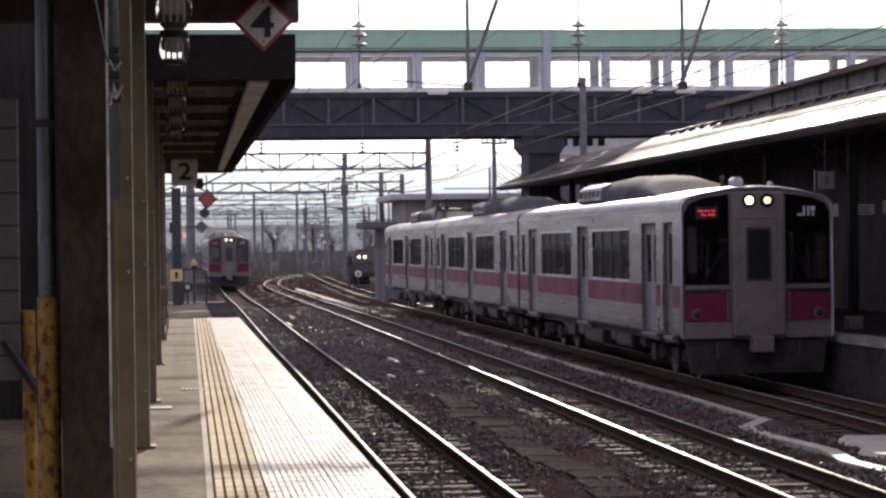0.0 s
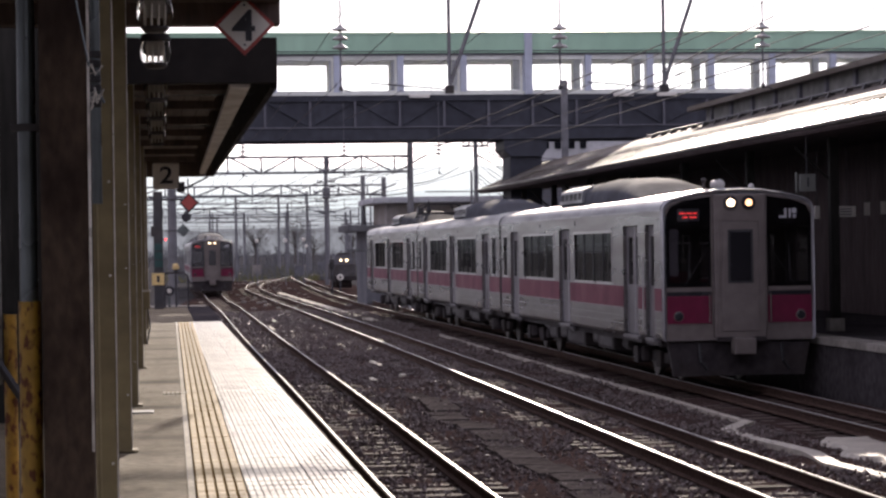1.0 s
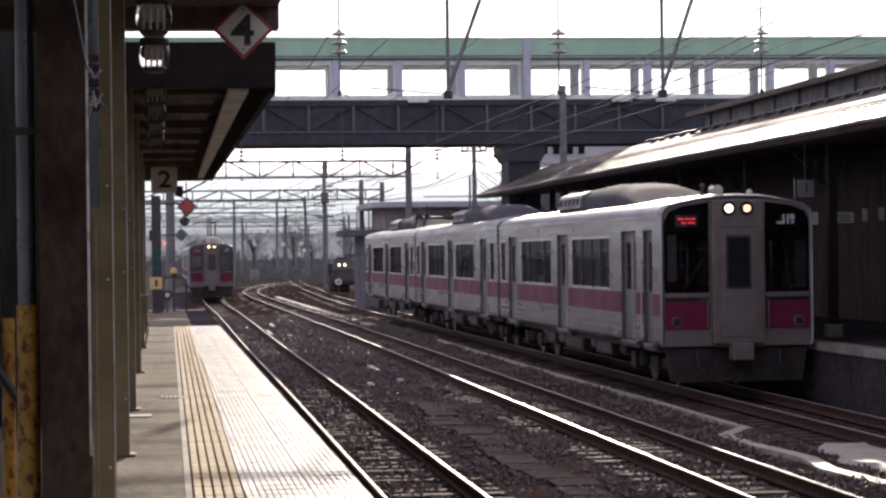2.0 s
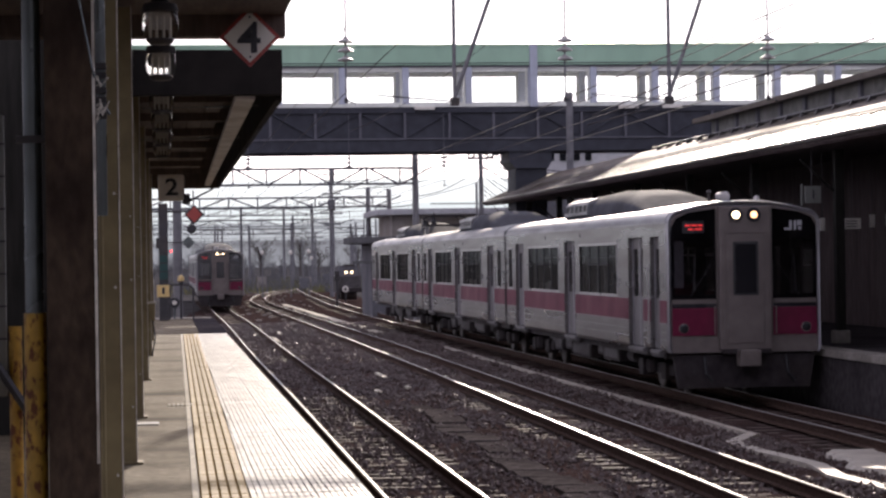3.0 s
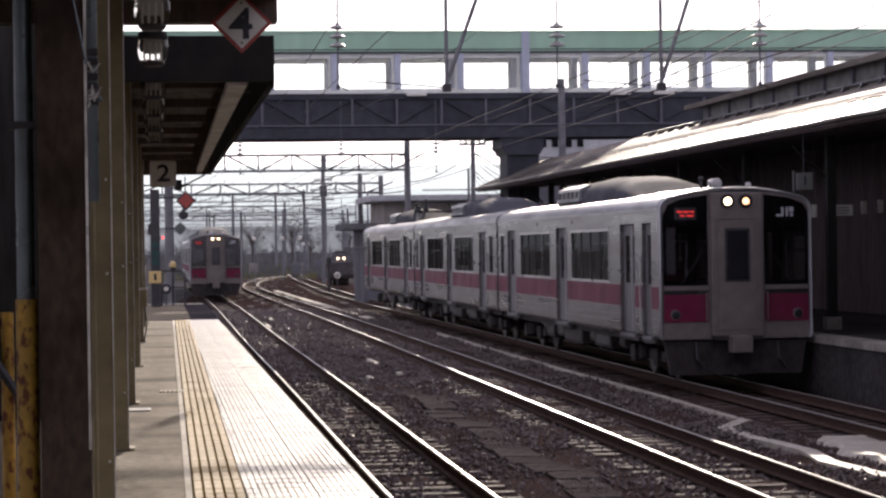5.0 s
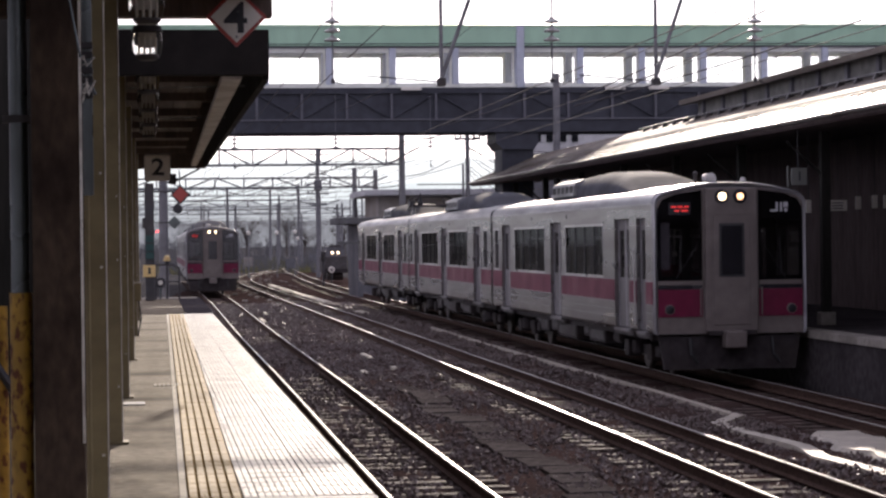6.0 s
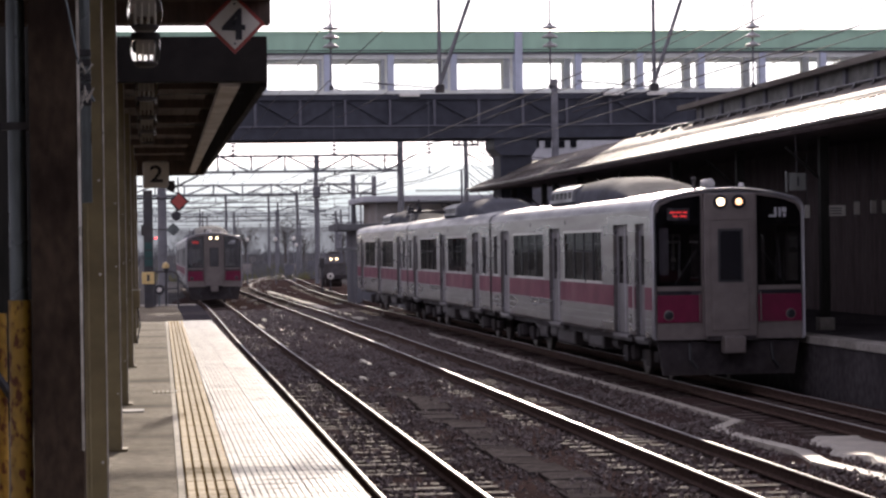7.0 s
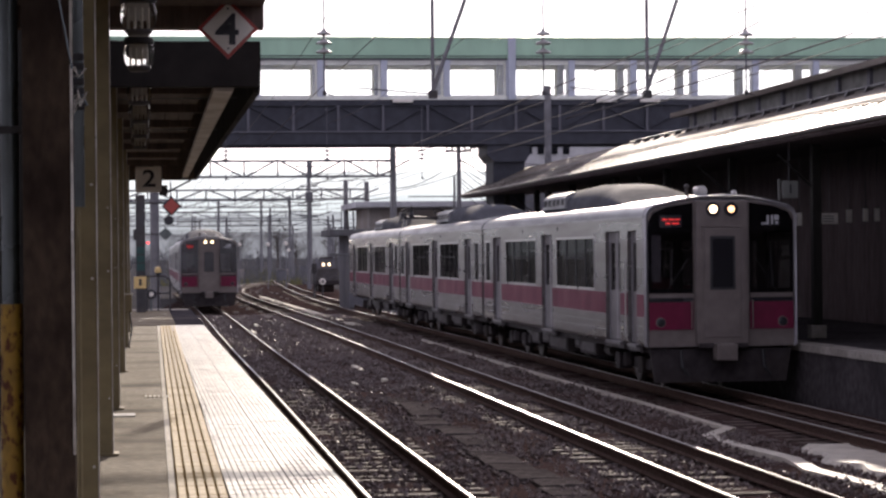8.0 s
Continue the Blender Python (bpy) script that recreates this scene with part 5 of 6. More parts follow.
def near_left_clutter():
    w = thing("notice_board", "pale grey panelled notice board in shade", "board", (-0.70, 10.0, PLATFORM))
    part("panel", Shape().box(-0.40, 0.045, -0.02, 0.02, 1.03, 2.20, 0.006), BOARD_GREY, w)
    for i in range(8):
        part("batten", Shape().box(-0.40, 0.045, -0.024, -0.0, 1.13 + 0.135 * i, 1.138 + 0.135 * i), DARK_STEEL, w)
    part("leg", Shape().box(-0.2, -0.15, 0.02, 0.06, 0, 2.1), DARK_STEEL, w)
    part("brace", Shape().rod((-0.02, -0.04, 1.2), (0.14, -0.04, 0.95), 0.02, 6), DARK_STEEL, w)
    # added wall: hides a sky gap and supplies the dark behind the columns
    s = Shape().box(-7, -0.44, 22.35, 22.6, PLATFORM, 5.6)
    setting("wall_dark_fill", s, DARK_BOARDS, "dark wall added to fill the gloom behind the columns", "wall")


footbridge()
island_canopies()
columns()
lanterns()
signs()
platform_end_gear()
near_left_clutter()


# ---------------------------------------------------------------- station side
def station():
    c = thing("station_canopy", "long station canopy with sunlit tin roof", "canopy", (0, 0, 0.23))
    xa, za = 11.95, 4.48
    xb = xa + 2.0
    zb = za + 2.0 * 0.43
    # the length behind the camera is unseen, added to block low sky light
    y0, y1 = -70.0, 88.0
    xm, zm = xa + 0.92, za + 0.92 * 0.43
    part("roof_sheet", Shape().prism([(xa, za), (xm, zm), (xm, zm + 0.05), (xa, za + 0.05)], y0, y1), TIN_ROOF, c, "bare tin roof glinting in the sun")
    part("upper_sheet", Shape().prism([(xm - 0.05, zm), (xb, zb), (xb, zb + 0.08), (xm - 0.05, zm + 0.055)], y0, y1), TIN_OLD, c, "older duller tin sheet")
    seams = Shape()
    y = 28.0
    while y < y1:
        seams.prism([(xa, za + 0.05), (xb, zb + 0.05), (xb, zb + 0.075), (xa, za + 0.075)], y, y + 0.03)
        y += 0.9
    part("roof_seams", seams, TIN_ROOF, c)
    part("roof_step", Shape().prism([(xm, zm + 0.045), (xm + 0.06, zm + 0.13), (xm + 0.1, zm + 0.12), (xm + 0.1, zm + 0.08)], y0, y1), DARK_STEEL, c)
    part("eaves_fascia", Shape().box(xa - 0.03, xa + 0.03, y0, y1, za - 0.09, za + 0.04), STATION_WALL, c, "dark eaves board")
    part("eaves_gutter", Shape().rod((xa - 0.07, y0, za + 0.0), (xa - 0.07, y1, za + 0.0), 0.045, 8), TIN_ROOF, c)
    part("soffit", Shape().prism([(xa + 0.04, za - 0.12), (17.0, za + 0.2), (17.0, za + 0.26), (xa + 0.04, za - 0.06)], y0, y1), STATION_WALL, c)
    guard = part("snow_guard", Shape().rod((xb - 0.15, y0, zb + 0.09), (xb - 0.15, 66.0, zb + 0.09), 0.035, 8), DARK_STEEL, c, "dark snow guard bar")
    y = 30.0
    while y < 66:
        part("guard_bracket", Shape().prism([(xb - 0.27, zb - 0.05), (xb - 0.05, zb + 0.04), (xb - 0.12, zb + 0.10), (xb - 0.2, zb + 0.10)], y - 0.05, y + 0.05), DARK_STEEL, guard)
        y += 1.25
    for y in (32, 38, 44.5, 51, 57.5, 64, 70.5, 77, 83.5):
        col = thing("station_column", "dark timber canopy column in shade", "column", (12.95, y, 0.86), "station columns")
        part("shaft", Shape().box(-0.09, 0.09, -0.09, 0.09, 0, 3.74, 0.01), DARK_BOARDS, col)
        part("bracket", Shape().rod((-0.05, 0, 2.9), (-0.75, 0, 3.55), 0.025, 6), DARK_BOARDS, col)
        part("plinth", Shape().box(-0.15, 0.15, -0.15, 0.15, 0, 0.25, 0.02), CONCRETE, col)
    s = Shape().box(16.6, 16.9, -70, 88, 0.8, 5.0)
    setting("wall_station", s, STATION_WALL, "dark boarded station wall in deep shade", "wall")
    u = thing("station_building", "station building with grey upper roof", "building", (0, 0, 0.23))
    # building carried on unseen behind the camera to screen the sky
    part("wall", Shape().box(17.2, 26, -60, 60, 0, 5.9), STATION_WALL, u)
    part("clerestory", Shape().box(14.12, 14.3, -62, 60, zb - 0.12, 5.92), CLERESTORY, u, "low dark upper wall above the canopy")
    for k in range(14):
        y = 32.0 + 2.1 * k
        part("clerestory_post", Shape().box(14.05, 14.15, y - 0.09, y + 0.09, zb + 0.02, 5.9), BRIDGE_UPRIGHT, u, "grey wall post")
    part("roof", Shape().prism([(13.88, 5.90), (21.5, 6.95), (27, 5.9), (27, 5.8), (21.5, 6.85), (13.88, 5.82)], -62, 61), TIN_GREY, u, "grey sheet roof")
    part("roof_edge", Shape().box(13.83, 13.87, -62, 61, 5.83, 5.95), TIN_OLD, u, "pale eaves strip")
    part("back_roof", Shape().prism([(xb - 0.05, zb - 0.1), (17.2, 5.0), (17.2, 4.9), (xb - 0.05, zb - 0.2)], -62, y1), TIN_GREY, u)
    g = thing("small_sign", "small pale hanging notice under the canopy", "sign", (13.95, 47.0, 3.2))
    part("plate", Shape().box(-0.18, 0.18, -0.02, 0.02, -0.11, 0.11), SIGN_WHITE, g)
    for k in range(3):
        part("text_bar", Shape().box(-0.14, 0.1, -0.024, -0.015, -0.07 + 0.055 * k, -0.05 + 0.055 * k), SIGN_BLACK, g)
    part("hanger", Shape().rod((0, 0, 0.1), (0, 0, 1.55), 0.008, 6), DARK_STEEL, g)
    for x, y, z, w, h in ((13.33, 47.0, 3.19, 0.05, 0.13), (15.29, 50.0, 3.29, 0.06, 0.14), (15.66, 50.0, 3.31, 0.06, 0.14), (15.92, 50.0, 3.31, 0.06, 0.14)):
        g = thing("narrow_sign", "narrow white plate hanging under the canopy", "sign", (x, y, z), "narrow plates")
        part("plate", Shape().box(-w, w, -0.015, 0.015, -h, h, 0.004), SIGN_WHITE, g)
        part("hanger", Shape().rod((0, 0, h), (0, 0, 1.45), 0.008, 6), DARK_STEEL, g)
    # pale concrete gutter that winds along the shaded ballast
    far = [(8.75, 74.0), (8.74, 62.25), (8.80, 48.96), (8.90, 42.04), (8.88, 36.84), (8.90, 35.45)]
    near = [(8.90, 35.45), (8.24, 34.03), (8.23, 32.34), (8.35, 30.86), (8.40, 30.03), (8.21, 28.51), (8.28, 27.57), (8.34, 26.83), (8.31, 22.0)]
    for pts, half in ((far, 0.065), (near, 0.12)):
        line = Shape().sweep([(-half, -0.06), (half, -0.06), (half * 0.9, 0.05), (-half * 0.9, 0.05)], [(x, y, BED + 0.01) for x, y in pts])
        setting("concrete_gutter", line, WET_CONCRETE, "pale winding concrete gutter edge beside the track", "gutter")
    slab = Shape()  # uneven broken concrete, its surface in low ripples
    nx, ny = 14, 26
    for i in range(nx + 1):
        for j in range(ny + 1):
            y = 27.2 + 5.0 * j / ny
            x0 = 8.6 + 0.22 * math.sin(y * 1.9) ** 2 + 0.12 * abs(y - 29.4)
            x = x0 + (10.05 - x0) * i / nx
            edge = i in (0, nx) or j in (0, ny)
            slab.v.append((x, y, BED + (-0.05 if edge else 0.065 + 0.025 * noise.noise(Vector((x * 2.5, y * 2.2, 7))))))
    slab.f += [(i * (ny + 1) + j, (i + 1) * (ny + 1) + j, (i + 1) * (ny + 1) + j + 1, i * (ny + 1) + j + 1) for i in range(nx) for j in range(ny)]
    setting("concrete_slab", slab, WET_CONCRETE, "pale concrete apron between the tracks", "slab")
    rng = random.Random(8)
    tr = thing("cable_trough", "concrete cable trough lids between the tracks", "cable trough", (0, 0, 0))
    for k in range(26):
        y = 90 + 2.9 * k
        part("lid", Shape().box(8.05 + rng.uniform(-0.1, 0.1), 8.4, y, y + rng.uniform(1.2, 2.6), BED - 0.1 + fall(y), BED + 0.07 + fall(y)), PALE_LINE, tr)
    tw = thing("cable_trough", "grey weathered trough lids between the near tracks", "cable trough", (0, 0, 0))
    for k in range(26):
        y = 18 + 1.02 * k
        o = part("lid", Shape().box(-0.26, 0.26, 0, 0.98, -0.06, 0.045, 0.008), TROUGH, tw)
        o.matrix_basis = pose(4.72 + 0.12 * math.sin(k * 0.9) + rng.uniform(-0.03, 0.03), y, BED + rng.uniform(-0.01, 0.02), rng.uniform(-1, 1), rng.uniform(-1.5, 1.5), rng.uniform(-2, 2))
    for x, y, l in ((5.11, 56.5, 2.2), (5.2, 51.0, 0.5), (4.42, 49.6, 0.9), (3.9, 84.0, 4.0), (4.4, 92.0, 2.0)):
        o = thing("trackside_cover", "small pale trackside cable cover", "cover", (x, y, BED), "trackside covers")
        part("lid", Shape().box(-0.055, 0.055, -l / 2, l / 2, -0.02, 0.06, 0.012), PALE_LINE, o)


station()


# ---------------------------------------------------------------- overhead line
def insulator(name_label, at, n=3, r=0.135, drop=0.95):
    o = thing("insulator_string", name_label, "insulator", at, "insulators")
    part("rod", Shape().rod((0, 0, -drop), (0, 0, 1.6), 0.014, 8), GANTRY, o)
    for k in range(n):
        z = 0.01 - 0.15 * k
        part("disc", Shape().lathe([(0.035, 0.075), (0.045, 0.045), (r * 0.7, 0.03), (r, 0.0), (r * 0.96, -0.014), (r * 0.5, -0.004), (0.03, -0.03)], (0, 0, z), 18), PORCELAIN, o, "pale glazed porcelain disc", True)
    part("clamp", Shape().box(-0.03, 0.03, -0.03, 0.03, -drop - 0.05, -drop + 0.03, 0.006).rod((0, 0, -drop), (0.16, 0, -drop - 0.06), 0.01, 6), DARK_STEEL, o)
    return o


def gantry(y, x0, x1, z0, z1, poles, label, bay=1.8):
    g = thing("line_gantry", label, "gantry", (0, y, 0.23), "line gantries")
    for dy in (-0.25, 0.25):
        part("chord", Shape().box(x0, x1, dy - 0.04, dy + 0.04, z1 - 0.09, z1), GANTRY, g)
        part("chord", Shape().box(x0, x1, dy - 0.04, dy + 0.04, z0, z0 + 0.09), GANTRY, g)
    k, x = 0, x0
    while x < x1 - 0.1:
        part("lattice", Shape().rod((x, -0.25, z0 + 0.03), (x, -0.25, z1 - 0.03), 0.045, 6).rod((x, -0.25, z0 if k % 2 else z1), (x + bay, -0.25, z1 if k % 2 else z0), 0.045, 6), GANTRY, g)
        x += bay
        k += 1
    for x, top in poles:
        part("pole", Shape().rod((x, 0, BED - 0.6), (x, 0, top), 0.17, 12, 0.14), POLE_GREY, g, "round concrete pole", True)
    return g


def pole(x, y, top, r=0.14, arms=0, label="grey concrete line pole", size=1.0):
    p = thing("line_pole", label, "pole", (x, y, BED + fall(y)), "line poles")
    top += 0.23 - fall(y)
    part("shaft", Shape().rod((0, 0, 0), (0, 0, top - BED), r, 10, r * 0.8), POLE_GREY, p, "", True)
    for k in range(arms):
        z = top - BED - size * (0.25 + 0.55 * k)
        w = size * (0.75 - 0.12 * (k % 3))
        part("cross_arm", Shape().box(-w, w, -0.05, 0.05, z - 0.05, z + 0.05), GANTRY, p)
        for q in (-0.9, -0.5, 0.5, 0.9):
            part("pin_insulator", Shape().lathe([(0.02, 0.02), (0.05, 0.06), (0.04, 0.16), (0.02, 0.18)], (q * w, 0, z + 0.03), 8), PORCELAIN, p)
    return p


def wire(pts, r=0.009, label="thin dark overhead wire", sag=0.0):
    w = thing("overhead_wire", label, "wire", (0, 0, 0), "overhead wires")
    line = [tuple(pts[0])]
    for a, b in zip(pts, pts[1:]):
        a, b = Vector(a), Vector(b)
        n = 8 if sag else 1
        line += [tuple(a.lerp(b, i / n) - Vector((0, 0, sag * 4 * (i / n) * (1 - i / n)))) for i in range(1, n + 1)]
    s = Shape().sweep([(r, 0), (0, r), (-r, 0), (0, -r)], line)
    part("strand", s, WIRE, w)


def overhead():
    for x in (3.0, 6.64, 10.08):
        insulator("hanging string of three pale porcelain insulators", (x, 38.7, 6.17))
    for x in (2.98, 6.55, 9.93):
        o = insulator("string of three pale porcelain insulators hung from the footbridge", (x, 83.6, 6.20))
        part("bracket", Shape().rod((0, 0, 1.5), (0, 0.45, 1.5), 0.03, 6), GANTRY, o)
    g = thing("line_gantry", "steel gantry with drop arms over the tracks", "gantry", (0, 38.7, 0), "line gantries")
    part("chord", Shape().box(-4, 14.4, -0.06, 0.06, 7.55, 7.65).box(-4, 14.4, -0.06, 0.06, 8.3, 8.4), GANTRY, g)
    x = -4.0
    while x < 14:
        part("lattice", Shape().rod((x, 0, 7.6), (x + 0.9, 0, 8.35), 0.03, 6).rod((x + 0.9, 0, 8.35), (x + 1.8, 0, 7.6), 0.03, 6), GANTRY, g)
        x += 1.84
    for x in (-4.0, 14.4):
        part("leg", Shape().box(x - 0.12, x + 0.12, -0.12, 0.12, BED, 8.4), GANTRY, g)
    for x, lean in ((4.79, 0.49), (8.39, 0.46)):
        part("drop_arm", Shape().rod((x, 0, 5.19), (x, 0, 7.6), 0.031, 8), POLE_GREY, g, "grey drop arm")
        part("brace", Shape().rod((x, 0, 5.25), (x + lean * 1.75, 0, 7.6), 0.033, 8), POLE_GREY, g)
        part("foot", Shape().box(x - 0.07, x + 0.07, -0.07, 0.07, 5.12, 5.25, 0.01), DARK_STEEL, g)
        part("pull_off", Shape().rod((x, 0, 5.19), (x - 1.3, 0, 5.3), 0.012, 6), GANTRY, g)
    gantry(110, -3.0, 11.6, 5.90, 6.72, [(11.7, 7.4), (-3.1, 7.4)], "steel lattice gantry over the tracks", 1.55)
    gantry(140, -3.0, 13.2, 5.55, 6.2, [(13.3, 6.6), (-3.1, 6.6)], "farther steel lattice gantry over the tracks", 1.7)
    gantry(260, -4.3, 16.2, 7.45, 8.3, [(16.2, 8.75), (8.4, 8.5)], "far steel lattice gantry over the tracks", 2.9)
    gantry(225, -4.0, 16.0, 5.7, 6.4, [(16.0, 6.8), (-4.0, 6.8)], "far steel lattice gantry over the tracks", 2.2)
    gantry(280, -4.0, 22.0, 5.7, 6.4, [(22.0, 6.8), (10.0, 6.8)], "very far steel lattice gantry", 2.4)
    pole(14.09, 200.0, 10.1, 0.2, 6, "utility pole with several cross arms", 1.5)
    o = thing("pole_transformer", "grey drum transformer on the utility pole", "transformer", (14.09, 199.6, 7.35), "")
    part("drum", Shape().lathe([(0.26, -0.5), (0.33, -0.44), (0.33, 0.44), (0.2, 0.52)], (0, 0, 0), 12), POLE_GREY, o, "", True)
    part("bushing", Shape().rod((0, 0, 0.5), (0, 0, 0.8), 0.06, 8), PORCELAIN, o)
    part("bracket", Shape().box(-0.05, 0.05, 0.2, 0.45, -0.05, 0.05), DARK_STEEL, o)
    pole(11.63, 135.0, 6.57, 0.17)
    pole(14.8, 110.0, 7.9, 0.13, 2, "utility pole with cross arms and many cables")
    pole(14.03, 81.0, 8.1, 0.15, 0, "dark round pole before the footbridge")
    pole(14.45, 109.0, 5.9, 0.07)
    pole(17.09, 340.0, 10.09, 0.2)
    pole(18.66, 345.0, 9.17, 0.2)
    pole(4.9, 230.0, 6.0, 0.12)
    pole(13.9, 260.0, 6.6, 0.14)
    pole(7.3, 300.0, 6.6, 0.14)
    for bend, levels in ((line_1, ((5.3, 0.0), (6.35, 0.25))), (line_2, ((5.23, 0.0), (7.2, 0.3))), (line_3, ((5.55, 0.0), (5.95, 0.0), (6.65, 0.2)))):
        for z, sg in levels:
            ys = [-30, 38.7, 83.6, 110, 140, 180, 225, 280, 350]
            wire([(bend(y), y, z) for y in ys], 0.008, "catenary wire above the track", sg)
            wire([(bend(y), y, z + 0.5) for y in (110, 140, 180, 225, 280)], 0.014, "feeder wire above the track", 0.3)
    for a, b in (((16, 60, 8.5), (14.8, 110, 7.6)), ((18, 70, 8.8), (14.8, 110, 7.3)), ((14.8, 110, 7.5), (14.09, 200, 9.34)), ((14.8, 110, 7.2), (14.09, 200, 8.62)), ((14.8, 110, 6.9), (22, 112, 5.0)), ((14.8, 110, 7.4), (22, 118, 5.6)), ((14.8, 110, 7.0), (20, 114, 5.2)), ((14.8, 110, 7.8), (21, 111, 6.2)), ((14.09, 200, 9.53), (3.0, 190, 5.6)), ((14.09, 200, 8.62), (4.0, 190, 5.2)), ((11.7, 110, 7.2), (18.5, 60, 8.2)), ((11.7, 110, 6.9), (2.0, 200, 5.9)), ((14.8, 110, 7.0), (11.7, 110, 5.6)), ((11.7, 110, 5.2), (9.0, 130, 6.2)), ((11.63, 135, 6.22), (14.09, 200, 8.80)), ((11.63, 135, 5.86), (6.0, 140, 6.0))):
        wire([a, b], 0.022, "black drooping service cable", 0.35)
    for k in range(9):
        a = (14.8 + 0.12 * (k % 3 - 1), 110, 7.9 - 0.28 * k)
        wire([a, (19.5 + 0.5 * (k % 4), 106 + k, 6.6 - 0.25 * k)], 0.022, "thin drooping service cable", 0.5 + 0.08 * k)
        if k % 3 == 0:
            wire([a, (11.7 - 0.9 * k / 3, 112 + 5 * k, 7.1 - 0.2 * k)], 0.016, "thin drooping service cable", 0.1 + 0.05 * k)


overhead()


# ---------------------------------------------------------------- the distance
def distance():
    h = thing("trackside_building", "weathered flat-roofed trackside building", "building", (0, 0, 0))
    part("wall", Shape().box(12.3, 18.2, 128, 136, BED - 0.4, 5.05), HOUSE_WALL, h)
    part("roof", Shape().box(11.5, 18.6, 127.2, 137, 5.05, 5.38, 0.05), HOUSE_PALE, h, "overhanging flat roof")
    part("window", Shape().box(13.2, 14.2, 127.93, 128.02, 3.3, 4.3), WINDOW_DARK, h)
    part("window", Shape().box(15.2, 16.6, 127.93, 128.02, 3.3, 4.3), WINDOW_DARK, h)
    part("roof_rail", Shape().rod((14.5, 128.5, 5.65), (18.2, 128.5, 5.65), 0.03, 6), DARK_STEEL, h)
    part("annex", Shape().box(10.8, 12.3, 124, 130, BED - 0.4, 3.5), HOUSE_DIM, h)
    part("annex_eave", Shape().box(9.75, 11.0, 123.4, 124, 2.45, 2.6, 0.02), TIN_GREY, h)
    part("annex_roof", Shape().box(9.8, 12.6, 123.5, 130, 3.5, 3.85, 0.03), TIN_GREY, h)
    b = thing("apartment_block", "pale apartment block behind the station", "building", (0, 0, 0))
    part("wall", Shape().box(18.95, 30, 118, 128, 6.3, 9.4), HOUSE_PALE, b)
    # wall split so its lower part paints the darkness seen below the canopy
    part("lower_wall", Shape().box(18.95, 30, 118, 128, BED - 0.4, 6.3), HOUSE_DIM, b, "lower storeys painted dark like the gloom under the canopy")
    for x in (19.3, 19.9, 20.6, 21.2):
        for z in (5.4, 7.0):
            part("window", Shape().box(x, x + 0.32, 117.93, 118.02, z + 0.5, z + 1.5), WINDOW_DARK, b)
    # a maintenance vehicle with lit lamps
    v = thing("rail_vehicle", "distant dark rail vehicle with lit lamps", "rail vehicle", (13.2, 170, -0.2))
    part("body", Shape().box(-0.85, 0.85, 0, 4.5, 0.55, 1.75, 0.08), UNDER_PALE, v)
    for y in (0.9, 3.5):
        part("wheelset", Shape().rod((-0.58, y, 0.36), (0.58, y, 0.36), 0.36, 14), WHEEL, v)
    part("cab", Shape().prism([(-0.70, 1.75), (0.70, 1.75), (0.6, 2.45), (-0.6, 2.45)], 0.2, 2.6), HOUSE_DIM, v)
    part("buffer_beam", Shape().box(-0.9, 0.9, -0.12, 0.0, 0.55, 0.85, 0.02), UNDER, v)
    part("lamp_bar", Shape().box(-0.45, 0.45, 0.1, 0.25, 2.45, 2.55), UNDER_PALE, v)
    for x in (-0.21, 0.21):
        part("lamp", Shape().lathe([(0.06, -0.06), (0.085, -0.03), (0.085, 0.0)], (x, 0.19, 2.0), 12, "y"), HEADLAMP, v, "lit lamp")
    d = thing("dwarf_signal", "small trackside signal with a white disc", "signal", (12.0, 158, BED + fall(158)))
    part("post", Shape().rod((0, 0, 0), (0, 0, 1.1), 0.06, 8), DARK_STEEL, d)
    part("disc", Shape().lathe([(0.18, -0.1), (0.22, -0.06), (0.22, 0.0)], (0, 0, 1.12), 16, "y"), SIGN_WHITE, d)
    part("eye", Shape().lathe([(0.09, -0.12), (0.10, -0.08), (0.1, 0.0)], (0, 0, 1.12), 16, "y"), DARK_STEEL, d)
    d = thing("colour_light_signal", "dark trackside signal post with a small head", "signal", (11.45, 158, BED + fall(158)))
    part("post", Shape().rod((0, 0, 0), (0, 0, 2.3), 0.07, 8), DARK_STEEL, d)
    part("head", Shape().box(-0.17, 0.17, -0.1, 0.1, 1.7, 2.35, 0.04), SIGN_BLACK, d)
    for z in (1.87, 2.17):
        part("hood", Shape().lathe([(0.10, -0.26), (0.11, -0.1), (0.09, 0.0)], (0, 0, z), 12, "y"), DARK_STEEL, d)
    for x, y, z in ((8.2, 200, 3.85), (10.7, 202, 3.85), (12.0, 198, 3.9), (6.6, 240, 3.6), (14.2, 230, 3.4)):
        o = thing("yard_lamp", "white-headed yard lamp on a thin pole", "lamp post", (x, y, BED + fall(y)), "yard lamps")
        part("pole", Shape().rod((0, 0, 0), (0, 0, z - 0.2), 0.05, 8), POLE_GREY, o)
        part("head", Shape().lathe([(0.05, 0.0), (0.16, 0.06), (0.17, 0.22), (0.08, 0.34)], (0, 0, z - 0.2), 12), SIGN_WHITE, o)
    rng = random.Random(3)
    for k in range(9):
        y = rng.uniform(230, 420)
        o = thing("line_pole", "far thin grey line pole", "pole", (rng.uniform(0.02, 0.10) * y, y, BED - 0.2), "line poles")
        h = rng.uniform(5.5, 8.0)
        part("shaft", Shape().rod((0, 0, 0), (0, 0, h), 0.13, 8, 0.1), POLE_GREY, o)
